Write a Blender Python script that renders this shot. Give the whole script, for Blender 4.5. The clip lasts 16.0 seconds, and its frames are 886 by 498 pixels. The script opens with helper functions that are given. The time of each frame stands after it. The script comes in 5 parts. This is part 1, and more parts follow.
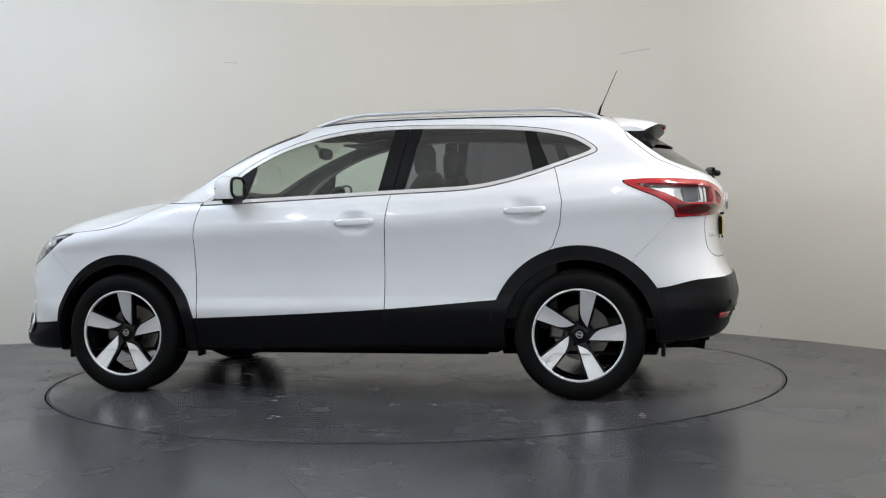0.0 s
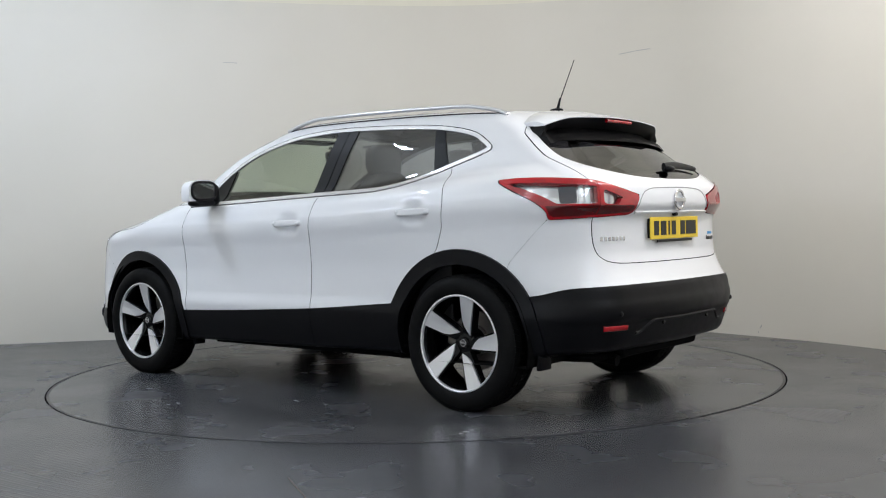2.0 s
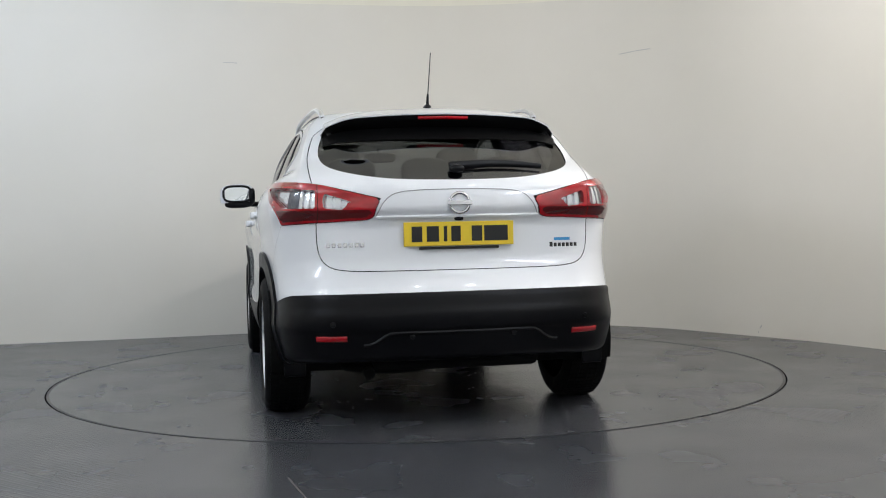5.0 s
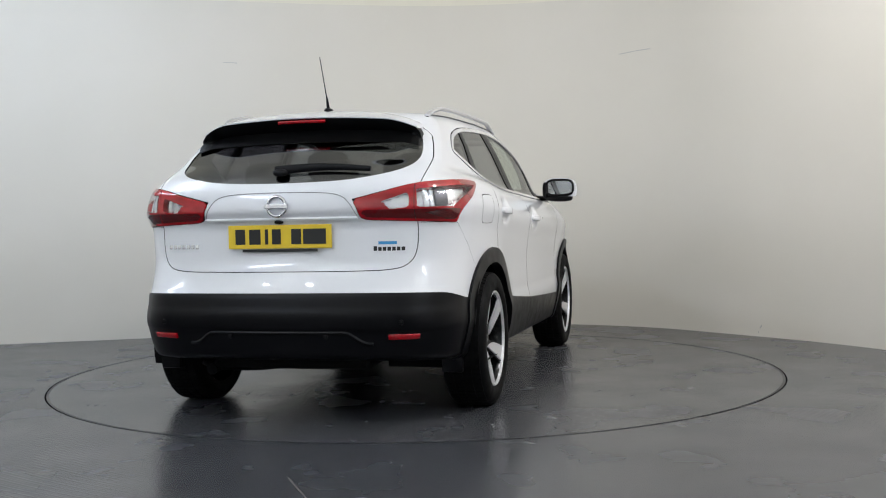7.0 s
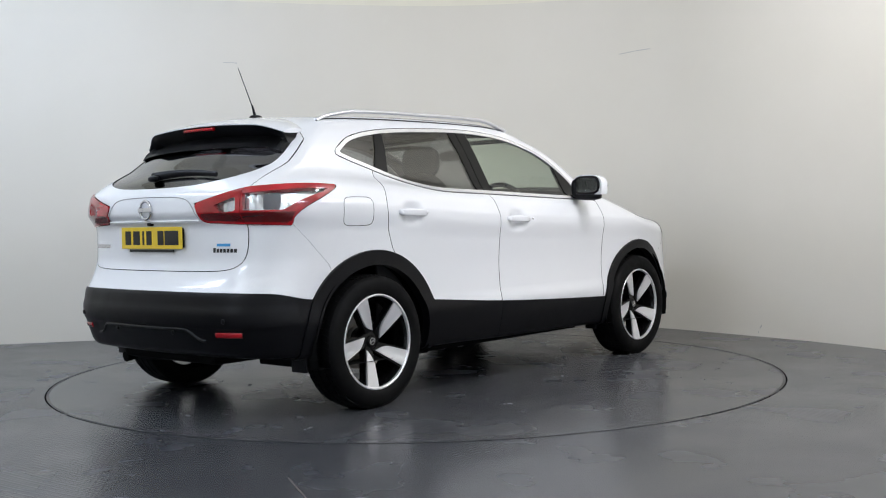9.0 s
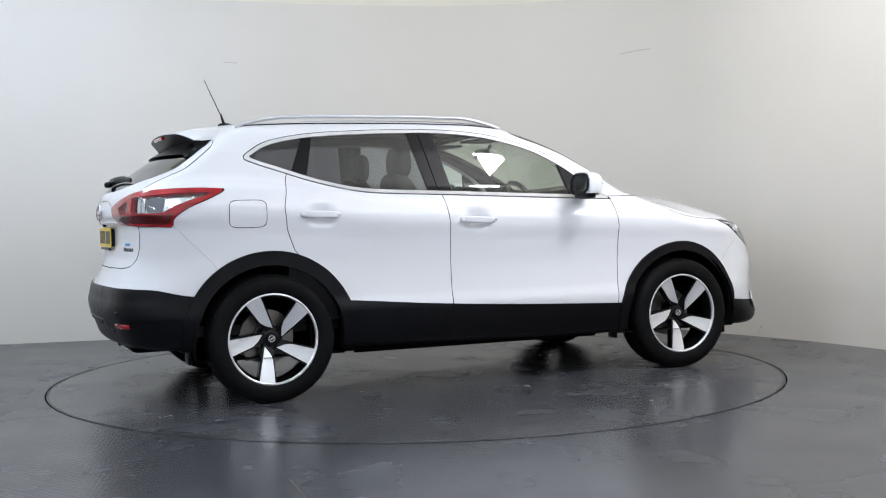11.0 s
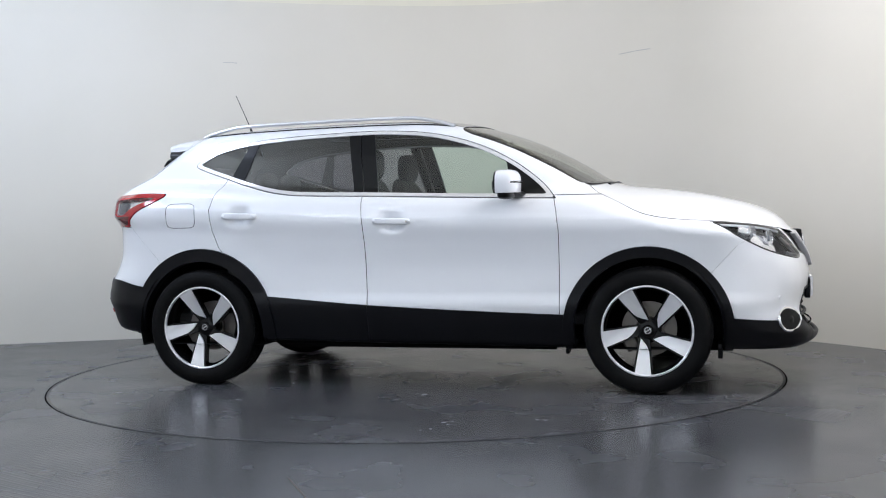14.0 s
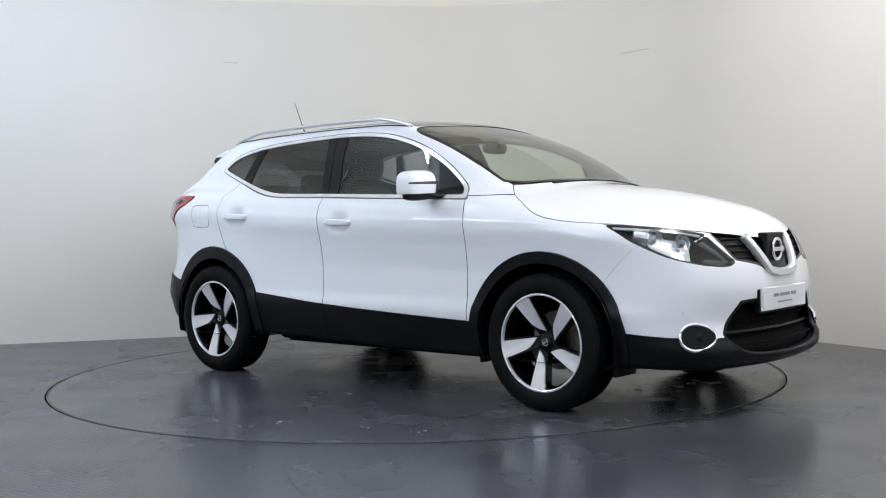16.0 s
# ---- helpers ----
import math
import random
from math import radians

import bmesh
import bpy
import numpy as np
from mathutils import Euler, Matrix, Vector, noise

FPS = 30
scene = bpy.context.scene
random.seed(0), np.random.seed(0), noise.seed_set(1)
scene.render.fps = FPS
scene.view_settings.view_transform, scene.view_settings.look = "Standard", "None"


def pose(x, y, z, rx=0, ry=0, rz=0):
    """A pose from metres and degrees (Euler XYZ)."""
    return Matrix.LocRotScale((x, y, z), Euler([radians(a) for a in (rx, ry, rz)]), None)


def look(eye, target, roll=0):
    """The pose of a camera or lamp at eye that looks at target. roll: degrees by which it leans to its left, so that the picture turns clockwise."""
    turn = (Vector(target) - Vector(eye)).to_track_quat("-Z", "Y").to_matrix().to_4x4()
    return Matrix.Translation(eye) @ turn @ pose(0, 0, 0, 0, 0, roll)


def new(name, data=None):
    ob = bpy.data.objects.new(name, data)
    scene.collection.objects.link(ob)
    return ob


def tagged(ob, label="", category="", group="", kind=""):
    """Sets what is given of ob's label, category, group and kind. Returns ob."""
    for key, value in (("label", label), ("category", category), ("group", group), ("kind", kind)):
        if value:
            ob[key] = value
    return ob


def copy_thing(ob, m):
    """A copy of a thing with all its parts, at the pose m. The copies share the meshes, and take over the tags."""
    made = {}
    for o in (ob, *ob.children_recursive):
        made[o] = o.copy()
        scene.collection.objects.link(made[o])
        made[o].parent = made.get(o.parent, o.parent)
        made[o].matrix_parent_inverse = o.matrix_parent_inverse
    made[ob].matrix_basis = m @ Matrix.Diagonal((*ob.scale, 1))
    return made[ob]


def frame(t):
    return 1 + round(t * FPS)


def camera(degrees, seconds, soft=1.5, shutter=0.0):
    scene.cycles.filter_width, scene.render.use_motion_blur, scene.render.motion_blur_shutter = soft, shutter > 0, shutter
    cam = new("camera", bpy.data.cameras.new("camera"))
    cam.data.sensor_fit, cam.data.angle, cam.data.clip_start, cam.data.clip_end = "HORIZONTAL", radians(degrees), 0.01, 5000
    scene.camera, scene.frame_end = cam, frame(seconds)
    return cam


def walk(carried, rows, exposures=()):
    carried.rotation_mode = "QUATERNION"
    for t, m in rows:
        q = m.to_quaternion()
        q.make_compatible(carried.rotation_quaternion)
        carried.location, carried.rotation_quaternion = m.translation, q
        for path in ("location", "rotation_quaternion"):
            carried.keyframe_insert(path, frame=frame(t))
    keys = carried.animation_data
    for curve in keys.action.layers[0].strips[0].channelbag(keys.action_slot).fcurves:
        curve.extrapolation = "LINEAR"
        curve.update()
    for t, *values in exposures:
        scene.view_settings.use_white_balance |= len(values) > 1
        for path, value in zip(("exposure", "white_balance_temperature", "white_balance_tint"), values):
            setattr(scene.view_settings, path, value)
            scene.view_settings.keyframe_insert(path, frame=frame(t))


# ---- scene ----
cam = camera(44.23, 16.0, 1.1)
CAM = pose(0, -6.963, 0.978, 90 - 1.65, 0, -1.41) @ pose(0, 0, 0, 0, 0, -1.16)
walk(cam, [(0.0, CAM), (16.0, CAM)], [(0.0, 0.06, 5900, 15), (5.0, 0.06, 5920, 15), (7.5, 0.10, 5860, 15), (9.5, 0.19, 5720, 16), (12.5, 0.23, 5660, 17), (16.0, 0.23, 5660, 17)])

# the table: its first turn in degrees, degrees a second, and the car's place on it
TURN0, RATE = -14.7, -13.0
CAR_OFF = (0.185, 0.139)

# ---- light ----
world = bpy.data.worlds.new("world")
scene.world = world
world.use_nodes = True
world.node_tree.nodes["Background"].inputs[0].default_value = (0.8, 0.9, 1.0, 1)
world.node_tree.nodes["Background"].inputs[1].default_value = 0.05
scene.view_settings.exposure = 0.0


def area_lamp(name, m, sx, sy, power, color):
    d = bpy.data.lights.new(name, "AREA")
    d.shape, d.size, d.size_y, d.energy, d.color = "RECTANGLE", sx, sy, power, color
    ob = new(name, d)
    ob.matrix_world = m
    return ob


# wall washers and uplights, unseen, added to brighten walls and ceiling: eye, target, size, watts, colour
LAMPS = [((-2.8, -0.7, 3.5), (-4.3, 1.6, -0.9), 0.5, 53, (0.82, 0.91, 1.0)), ((2.4, -1.6, 3.45), (3.4, 0.3, -1.1), 0.5, 58, (1.0, 0.94, 0.84)), ((-2.0, -5.0, 3.45), (-3.0, -8.2, 1.2), 1.4, 118, (0.84, 0.92, 1.0)), ((2.0, -5.0, 3.45), (3.0, -8.2, 1.2), 1.4, 106, (0.88, 0.94, 1.0)), ((-0.2, 0.7, 3.45), (0.1, 2.9, 1.9), 0.5, 4, (1.0, 0.94, 0.84)), ((-3.4, -4.6, 2.7), (-2.2, -4.2, 3.7), 1.2, 46, (0.84, 0.92, 1.0)), ((3.0, -4.6, 2.7), (2.0, -4.2, 3.7), 1.2, 44, (0.90, 0.95, 1.0)), ((-3.8, -1.6, 2.7), (-2.4, -1.2, 3.7), 1.2, 31, (0.84, 0.92, 1.0)), ((3.2, -1.6, 2.7), (1.8, -1.2, 3.7), 1.2, 32, (0.98, 0.96, 0.94))]
for eye, target, size, power, tint in LAMPS:
    area_lamp("unseen_lamp", look(eye, target), size, size * 0.4, power, tint)
# small ceiling spots
for lx, ly in ((-3.0, -3.4), (-2.2, -3.7), (0.6, -3.9), (1.5, -3.7), (2.5, -3.2), (-0.6, -3.9)):
    area_lamp("ceiling_spot", pose(lx, ly, 3.70), 0.12, 0.12, 5.0, (1.0, 0.98, 0.95))


# ---- materials ----
def material(name, base, rough=0.5, metal=0.0, coat=0.0, spec=0.5):
    m = bpy.data.materials.new(name)
    m.use_nodes = True
    b = m.node_tree.nodes["Principled BSDF"]
    b.inputs["Base Color"].default_value = (*base, 1)
    b.inputs["Roughness"].default_value = rough
    b.inputs["Metallic"].default_value = metal
    b.inputs["Coat Weight"].default_value = coat
    b.inputs["Coat Roughness"].default_value = 0.03
    b.inputs["Specular IOR Level"].default_value = spec
    return m


def noise_node(m, scale, detail=4, coord="Object", stretch=(1, 1, 1)):
    n = m.node_tree.nodes
    c, mp, t = n.new("ShaderNodeTexCoord"), n.new("ShaderNodeMapping"), n.new("ShaderNodeTexNoise")
    mp.inputs["Scale"].default_value = stretch
    t.inputs["Scale"].default_value, t.inputs["Detail"].default_value = scale, detail
    m.node_tree.links.new(c.outputs[coord], mp.inputs["Vector"])
    m.node_tree.links.new(mp.outputs["Vector"], t.inputs["Vector"])
    return t.outputs["Fac"]


def ramp(m, fac, stops):
    r = m.node_tree.nodes.new("ShaderNodeValToRGB")
    r.color_ramp.elements[0].position, r.color_ramp.elements[0].color = stops[0][0], (*stops[0][1], 1)
    r.color_ramp.elements[1].position, r.color_ramp.elements[1].color = stops[-1][0], (*stops[-1][1], 1)
    for p, c in stops[1:-1]:
        r.color_ramp.elements.new(p).color = (*c, 1)
    m.node_tree.links.new(fac, r.inputs[0])
    return r.outputs[0]


def put(m, socket, out):
    m.node_tree.links.new(out, m.node_tree.nodes["Principled BSDF"].inputs[socket])


def bump(m, out, strength, distance):
    b = m.node_tree.nodes.new("ShaderNodeBump")
    b.inputs["Strength"].default_value, b.inputs["Distance"].default_value = strength, distance
    m.node_tree.links.new(out, b.inputs["Height"])
    put(m, "Normal", b.outputs[0])


def g3(v):
    return (v, v, v)


PAINT = material("white_paint", (0.80, 0.81, 0.83), 0.30, 0, 1.0)
put(PAINT, "Base Color", ramp(PAINT, noise_node(PAINT, 900, 2), [(0.3, (0.765, 0.775, 0.795)), (0.7, (0.81, 0.82, 0.84))]))
CLAD = material("black_plastic", (0.0035, 0.0035, 0.0045), 0.30, 0, 0, 0.20)
put(CLAD, "Roughness", ramp(CLAD, noise_node(CLAD, 14, 2), [(0.3, g3(0.30)), (0.7, g3(0.40))]))
GLOSS = material("gloss_black", g3(0.006), 0.12, 0, 0.5)
CHROME = material("chrome", (0.88, 0.88, 0.90), 0.08, 1.0)
TRIM = material("bright_trim", (0.92, 0.92, 0.93), 0.22, 0.6)
SATIN = material("satin_rail", (0.76, 0.76, 0.78), 0.28, 0.7)
LAMPGREY = material("smoked_lamp_grey", (0.10, 0.10, 0.11), 0.3, 0.4)
WHEELBLACK = material("wheel_black", g3(0.004), 0.22, 0, 0, 0.28)
RUBBER = material("tyre_rubber", g3(0.005), 0.62, 0, 0, 0.10)
put(RUBBER, "Roughness", ramp(RUBBER, noise_node(RUBBER, 14, 5), [(0.3, g3(0.5)), (0.7, g3(0.75))]))
ALLOY = material("machined_alloy", (0.88, 0.88, 0.90), 0.30, 0.65)
DARK = material("dark_underbody_and_shade", g3(0.004), 0.85, 0, 0, 0.1)
MATT = material("satin_black", g3(0.004), 0.35, 0, 0, 0.18)
SILVER = material("lamp_silver", (0.86, 0.86, 0.88), 0.16, 0.85)
bump(SILVER, noise_node(SILVER, 22, 1, stretch=(1, 1, 0.15)), 0.5, 0.01)
CLOTH = material("dark_cloth", g3(0.03), 0.9)
DASHM = material("dash_plastic", g3(0.02), 0.55)
IRON = material("brake_iron", (0.25, 0.23, 0.21), 0.45, 0.8)
BRUSHED = material("badge_metal", (0.72, 0.72, 0.74), 0.18, 1.0)
YELLOW = material("plate_yellow", (0.78, 0.56, 0.02), 0.35)
PLATEW = material("plate_white", (0.75, 0.76, 0.78), 0.3)
INK = material("plate_ink", g3(0.008), 0.4)
TABLESTEEL = material("dark_table_edge", g3(0.034), 0.4)
SCRATCH = material("grey_scratch", g3(0.42), 0.8)
CHIP = material("pale_paint_chip", g3(0.24), 0.7)
EDGE = material("worn_brown_edge", (0.13, 0.115, 0.10), 0.6)
GREYTXT = material("grey_ink", g3(0.28), 0.5)
BLUEINK = material("sticker_blue", (0.05, 0.30, 0.62), 0.4)


def glass(name, tint, rough=0.0, floor=0.075):
    """Clear or tinted sheet glass: light passes straight, with a gloss on both faces that grows towards grazing."""
    m = bpy.data.materials.new(name)
    m.use_nodes = True
    n, l = m.node_tree.nodes, m.node_tree.links
    n.remove(n["Principled BSDF"])
    t, g, x, f = n.new("ShaderNodeBsdfTransparent"), n.new("ShaderNodeBsdfGlossy"), n.new("ShaderNodeMixShader"), n.new("ShaderNodeLayerWeight")
    p, q = n.new("ShaderNodeMath"), n.new("ShaderNodeMath")
    p.operation, p.inputs[1].default_value = "POWER", 5.0
    q.operation, q.inputs[1].default_value, q.inputs[2].default_value = "MULTIPLY_ADD", 0.85, floor
    f.inputs[0].default_value = 0.5
    t.inputs[0].default_value, g.inputs["Roughness"].default_value = (*tint, 1), rough
    l.new(f.outputs["Facing"], p.inputs[0])
    l.new(p.outputs[0], q.inputs[0])
    l.new(q.outputs[0], x.inputs[0])
    l.new(t.outputs[0], x.inputs[1])
    l.new(g.outputs[0], x.inputs[2])
    l.new(x.outputs[0], n["Material Output"].inputs[0])
    return m


GLASS = glass("clear_glass", (0.82, 0.90, 0.85), 0.0, 0.10)
WSGLASS = glass("windscreen_glass", (0.84, 0.89, 0.78), 0.0, 0.28)
TINT = glass("privacy_glass", (0.32, 0.32, 0.35), 0.0, 0.14)
SCREENT = glass("dark_screen_glass", (0.16, 0.16, 0.18), 0.0, 0.20)
LENS = glass("clear_lens", (0.93, 0.94, 0.95), 0.0, 0.05)
REDLENS = material("red_lens", (0.34, 0.004, 0.010), 0.12, 0, 1.0)
put(REDLENS, "Base Color", ramp(REDLENS, noise_node(REDLENS, 9, 2, stretch=(1, 1, 3)), [(0.35, (0.28, 0.0, 0.004)), (0.7, (0.46, 0.002, 0.008))]))
bump(REDLENS, noise_node(REDLENS, 60, 2, stretch=(1, 6, 1)), 0.1, 0.002)
DEEPRED = material("deep_red_lens", (0.10, 0.0, 0.001), 0.10, 0, 1.0)

WALLM = material("painted_wall", (0.72, 0.71, 0.67), 0.75)
put(WALLM, "Base Color", ramp(WALLM, noise_node(WALLM, 0.9, 5), [(0.3, (0.703, 0.675, 0.598)), (0.7, (0.738, 0.708, 0.636))]))
bump(WALLM, noise_node(WALLM, 2.2, 3), 0.08, 0.02)
COVE = material("cream_cove", (0.80, 0.77, 0.66), 0.8)


def floor_paint(name, scuffs, tread):
    m = material(name, (0.036, 0.038, 0.042), 0.25)
    n, l = m.node_tree.nodes, m.node_tree.links
    base = ramp(m, noise_node(m, 1.3, 3), [(0.15, (0.042, 0.044, 0.051)), (0.85, (0.066, 0.069, 0.078))])
    if scuffs:
        # dull rubbed streaks and dried marks
        for scale, stretch, lo, hi, most, tone in ((2.2, (1, 7, 1), 0.42, 0.80, 0.60, 0.125), (2.6, (6, 1, 1), 0.45, 0.80, 0.65, 0.024), (16, (1, 2, 1), 0.52, 0.78, 0.70, 0.15)):
            fac = ramp(m, noise_node(m, scale, 6, stretch=stretch), [(lo, g3(0.0)), (hi, g3(most))])
            mix = n.new("ShaderNodeMixRGB")
            l.new(fac, mix.inputs[0])
            l.new(base, mix.inputs[1])
            mix.inputs[2].default_value = (tone, tone, tone * 1.03, 1)
            base = mix.outputs[0]
    put(m, "Base Color", base)
    put(m, "Roughness", ramp(m, noise_node(m, 2.0, 3), [(0.15, g3(0.18)), (0.85, g3(0.33))]))
    # worn raised tread
    c, mp = n.new("ShaderNodeTexCoord"), n.new("ShaderNodeMapping")
    mp.inputs["Rotation"].default_value = (0, 0, radians(38))
    l.new(c.outputs["Object"], mp.inputs["Vector"])
    waves = []
    for way in ("X", "Y"):
        w = n.new("ShaderNodeTexWave")
        w.bands_direction = way
        w.inputs["Scale"].default_value = 11.0
        w.inputs["Distortion"].default_value = 0.6
        l.new(mp.outputs["Vector"], w.inputs["Vector"])
        waves.append(w.outputs["Fac"])
    mul = n.new("ShaderNodeMath")
    mul.operation = "MULTIPLY"
    l.new(waves[0], mul.inputs[0])
    l.new(waves[1], mul.inputs[1])
    wear = n.new("ShaderNodeMath")
    wear.operation = "MULTIPLY"
    l.new(mul.outputs[0], wear.inputs[0])
    l.new(ramp(m, noise_node(m, 0.8, 4), [(0.42, g3(0.12)), (0.6, g3(1.0))]), wear.inputs[1])
    bump(m, wear.outputs[0], tread, 0.003)
    return m


FLOORM = floor_paint("grey_floor_paint", False, 0.30)
TABLEM = floor_paint("grey_table_paint", True, 0.006)
PATCHM = floor_paint("smooth_floor_paint", False, 0.004)


# ---- mesh tools ----
def part(name, bm, mat, parent=None, label=""):
    """Links a bmesh as one mesh object, under a thing or a part."""
    me = bpy.data.meshes.new(name)
    bm.to_mesh(me)
    bm.free()
    me.materials.append(mat)
    ob = new(name, me)
    ob.parent = parent
    if label:
        ob["label"] = label
    return ob


def smooth(ob, angle=None):
    for p in ob.data.polygons:
        p.use_smooth = True
    if angle:
        ob.data.set_sharp_from_angle(angle=radians(angle))
    return ob


def box_bm(x0, x1, y0, y1, z0, z1, bevel=0.0, seg=2):
    bm = bmesh.new()
    bmesh.ops.create_cube(bm, size=1, matrix=Matrix.Translation(((x0 + x1) / 2, (y0 + y1) / 2, (z0 + z1) / 2)) @ Matrix.Diagonal((x1 - x0, y1 - y0, z1 - z0, 1)))
    if bevel:
        bmesh.ops.bevel(bm, geom=bm.edges[:], offset=bevel, segments=seg, affect="EDGES", profile=0.5)
    return bm


def sweep_bm(pts, rx, rz=None, seg=10, closed=False, taper=None):
    """A tube of elliptic section along a line of points."""
    rz = rz or rx
    bm = bmesh.new()
    pts = [Vector(p) for p in pts]
    rings = []
    n = len(pts)
    for i, p in enumerate(pts):
        a, b = pts[(i - 1) % n if closed else max(i - 1, 0)], pts[(i + 1) % n if closed else min(i + 1, n - 1)]
        d = (b - a).normalized()
        up = Vector((0, 0, 1)) if abs(d.z) < 0.9 else Vector((1, 0, 0))
        s = d.cross(up).normalized()
        u = s.cross(d)
        k = taper[i] if taper else 1
        rings.append([bm.verts.new(p + k * (s * rx * math.cos(2 * math.pi * j / seg) + u * rz * math.sin(2 * math.pi * j / seg))) for j in range(seg)])
    for i in range(n if closed else n - 1):
        r0, r1 = rings[i], rings[(i + 1) % n]
        for j in range(seg):
            bm.faces.new((r0[j], r0[(j + 1) % seg], r1[(j + 1) % seg], r1[j]))
    if not closed:
        bm.faces.new(rings[0][::-1])
        bm.faces.new(rings[-1])
    bmesh.ops.recalc_face_normals(bm, faces=bm.faces[:])
    return bm


def lathe_bm(profile, seg=64, axis="y"):
    """Turns a line of (radius, along) about the y axis."""
    bm = bmesh.new()
    rings = []
    for r, a in profile:
        rings.append([bm.verts.new((r * math.cos(2 * math.pi * j / seg), a, r * math.sin(2 * math.pi * j / seg))) for j in range(seg)])
    for r0, r1 in zip(rings, rings[1:]):
        for j in range(seg):
            bm.faces.new((r0[j], r0[(j + 1) % seg], r1[(j + 1) % seg], r1[j]))
    bmesh.ops.recalc_face_normals(bm, faces=bm.faces[:])
    return bm


def slab_bm(outline, place, thick):
    """A flat plate with the 2D outline, its points put into space by place(u, v, w)."""
    bm = bmesh.new()
    lo = [bm.verts.new(place(u, v, 0)) for u, v in outline]
    hi = [bm.verts.new(place(u, v, thick)) for u, v in outline]
    n = len(outline)
    bm.faces.new(lo[::-1])
    bm.faces.new(hi)
    for i in range(n):
        bm.faces.new((lo[i], lo[(i + 1) % n], hi[(i + 1) % n], hi[i]))
    bmesh.ops.recalc_face_normals(bm, faces=bm.faces[:])
    return bm


SLOPES = {}


def lerp(x, table):
    """Smooth interpolation of a short table of (x, value)."""
    key = tuple(table)
    if key not in SLOPES:
        xs, ys = np.array([a for a, b in table]), np.array([b for a, b in table])
        h, d = np.diff(xs), np.diff(ys) / np.diff(xs)
        m = np.zeros(len(xs))
        m[0], m[-1] = d[0], d[-1]
        for i in range(1, len(xs) - 1):
            if d[i - 1] * d[i] > 0:
                w1, w2 = 2 * h[i] + h[i - 1], h[i] + 2 * h[i - 1]
                m[i] = (w1 + w2) / (w1 / d[i - 1] + w2 / d[i])
        SLOPES[key] = (xs, ys, h, m)
    xs, ys, h, m = SLOPES[key]
    x = np.clip(np.asarray(x, float), xs[0], xs[-1])
    i = np.clip(np.searchsorted(xs, x) - 1, 0, len(xs) - 2)
    t = (x - xs[i]) / h[i]
    return ((1 + 2 * t) * (1 - t) ** 2 * ys[i] + t * (1 - t) ** 2 * h[i] * m[i] + t * t * (3 - 2 * t) * ys[i + 1] + t * t * (t - 1) * h[i] * m[i + 1])


def smax(a, b, k):
    h = np.maximum(k - np.abs(a - b), 0) / k
    return np.maximum(a, b) + h * h * k / 4


def smin(a, b, k):
    return -smax(-a, -b, k)


def curve2(points, step=8, closed=True):
    """A smooth line through 2D points; a point with a third value is a sharp corner."""
    n, out = len(points), []
    for i in range(n if closed else n - 1):
        p1, p2 = points[i], points[(i + 1) % n]
        p0 = points[(i - 1) % n] if closed or i else p1
        p3 = points[(i + 2) % n] if closed or i + 2 < n else p2
        if len(p1) > 2:
            p0 = p1
        if len(p2) > 2:
            p3 = p2
        for s in range(step):
            t = s / step
            out.append(tuple(0.5 * (2 * p1[k] + (p2[k] - p0[k]) * t + (2 * p0[k] - 5 * p1[k] + 4 * p2[k] - p3[k]) * t * t + (3 * p1[k] - p0[k] - 3 * p2[k] + p3[k]) * t ** 3) for k in (0, 1)))
    if not closed:
        out.append(tuple(points[-1][:2]))
    return out


def inside(u, v, poly):
    """Distance to the outline, positive inside."""
    u, v = np.asarray(u, float), np.asarray(v, float)
    best, odd = np.full(u.shape, 1e9), np.zeros(u.shape, bool)
    n = len(poly)
    for i in range(n):
        (ax, ay), (bx, by) = poly[i], poly[(i + 1) % n]
        ex, ey = bx - ax, by - ay
        t = np.clip(((u - ax) * ex + (v - ay) * ey) / max(ex * ex + ey * ey, 1e-12), 0, 1)
        best = np.minimum(best, (u - ax - t * ex) ** 2 + (v - ay - t * ey) ** 2)
        if ay != by:
            odd ^= ((ay > v) != (by > v)) & (u < ex * (v - ay) / ey + ax)
    return np.where(odd, 1, -1) * np.sqrt(best)


# ---- the car's skin: x ahead, y to its left, z up, from the ground between the axles ----
AXLE, TYRE_R, HUB_Z = 1.323, 0.343, 0.343
TOP = [(-2.3, 1.40), (-1.8, 1.490), (-1.35, 1.552), (-0.8, 1.578), (-0.3, 1.584), (0.0, 1.578), (0.2, 1.556), (0.4, 1.505), (0.62, 1.426), (0.85, 1.311), (1.08, 1.168), (1.3, 1.02), (2.3, 0.2)]
HOOD = [(0.5, 1.19), (1.0, 1.168), (1.26, 1.140), (1.55, 1.102), (1.80, 1.048), (2.0, 0.980), (2.10, 0.930), (2.3, 0.80)]
HOODC = [(0.9, 0.07), (1.2, 0.17), (1.6, 0.24), (2.0, 0.22), (2.3, 0.2)]
BELT = [(-2.2, 1.19), (-1.6, 1.185), (-1.2, 1.165), (-0.9, 1.14), (-0.5, 1.115), (0.0, 1.095), (0.8, 1.075), (1.2, 1.06)]
SIDE = [(0.20, 0.815), (0.30, 0.848), (0.42, 0.876), (0.48, 0.882), (0.56, 0.869), (0.68, 0.865), (0.82, 0.877), (0.94, 0.896), (0.965, 0.895), (1.0, 0.884), (1.05, 0.862), (1.10, 0.826), (1.3, 0.62)]
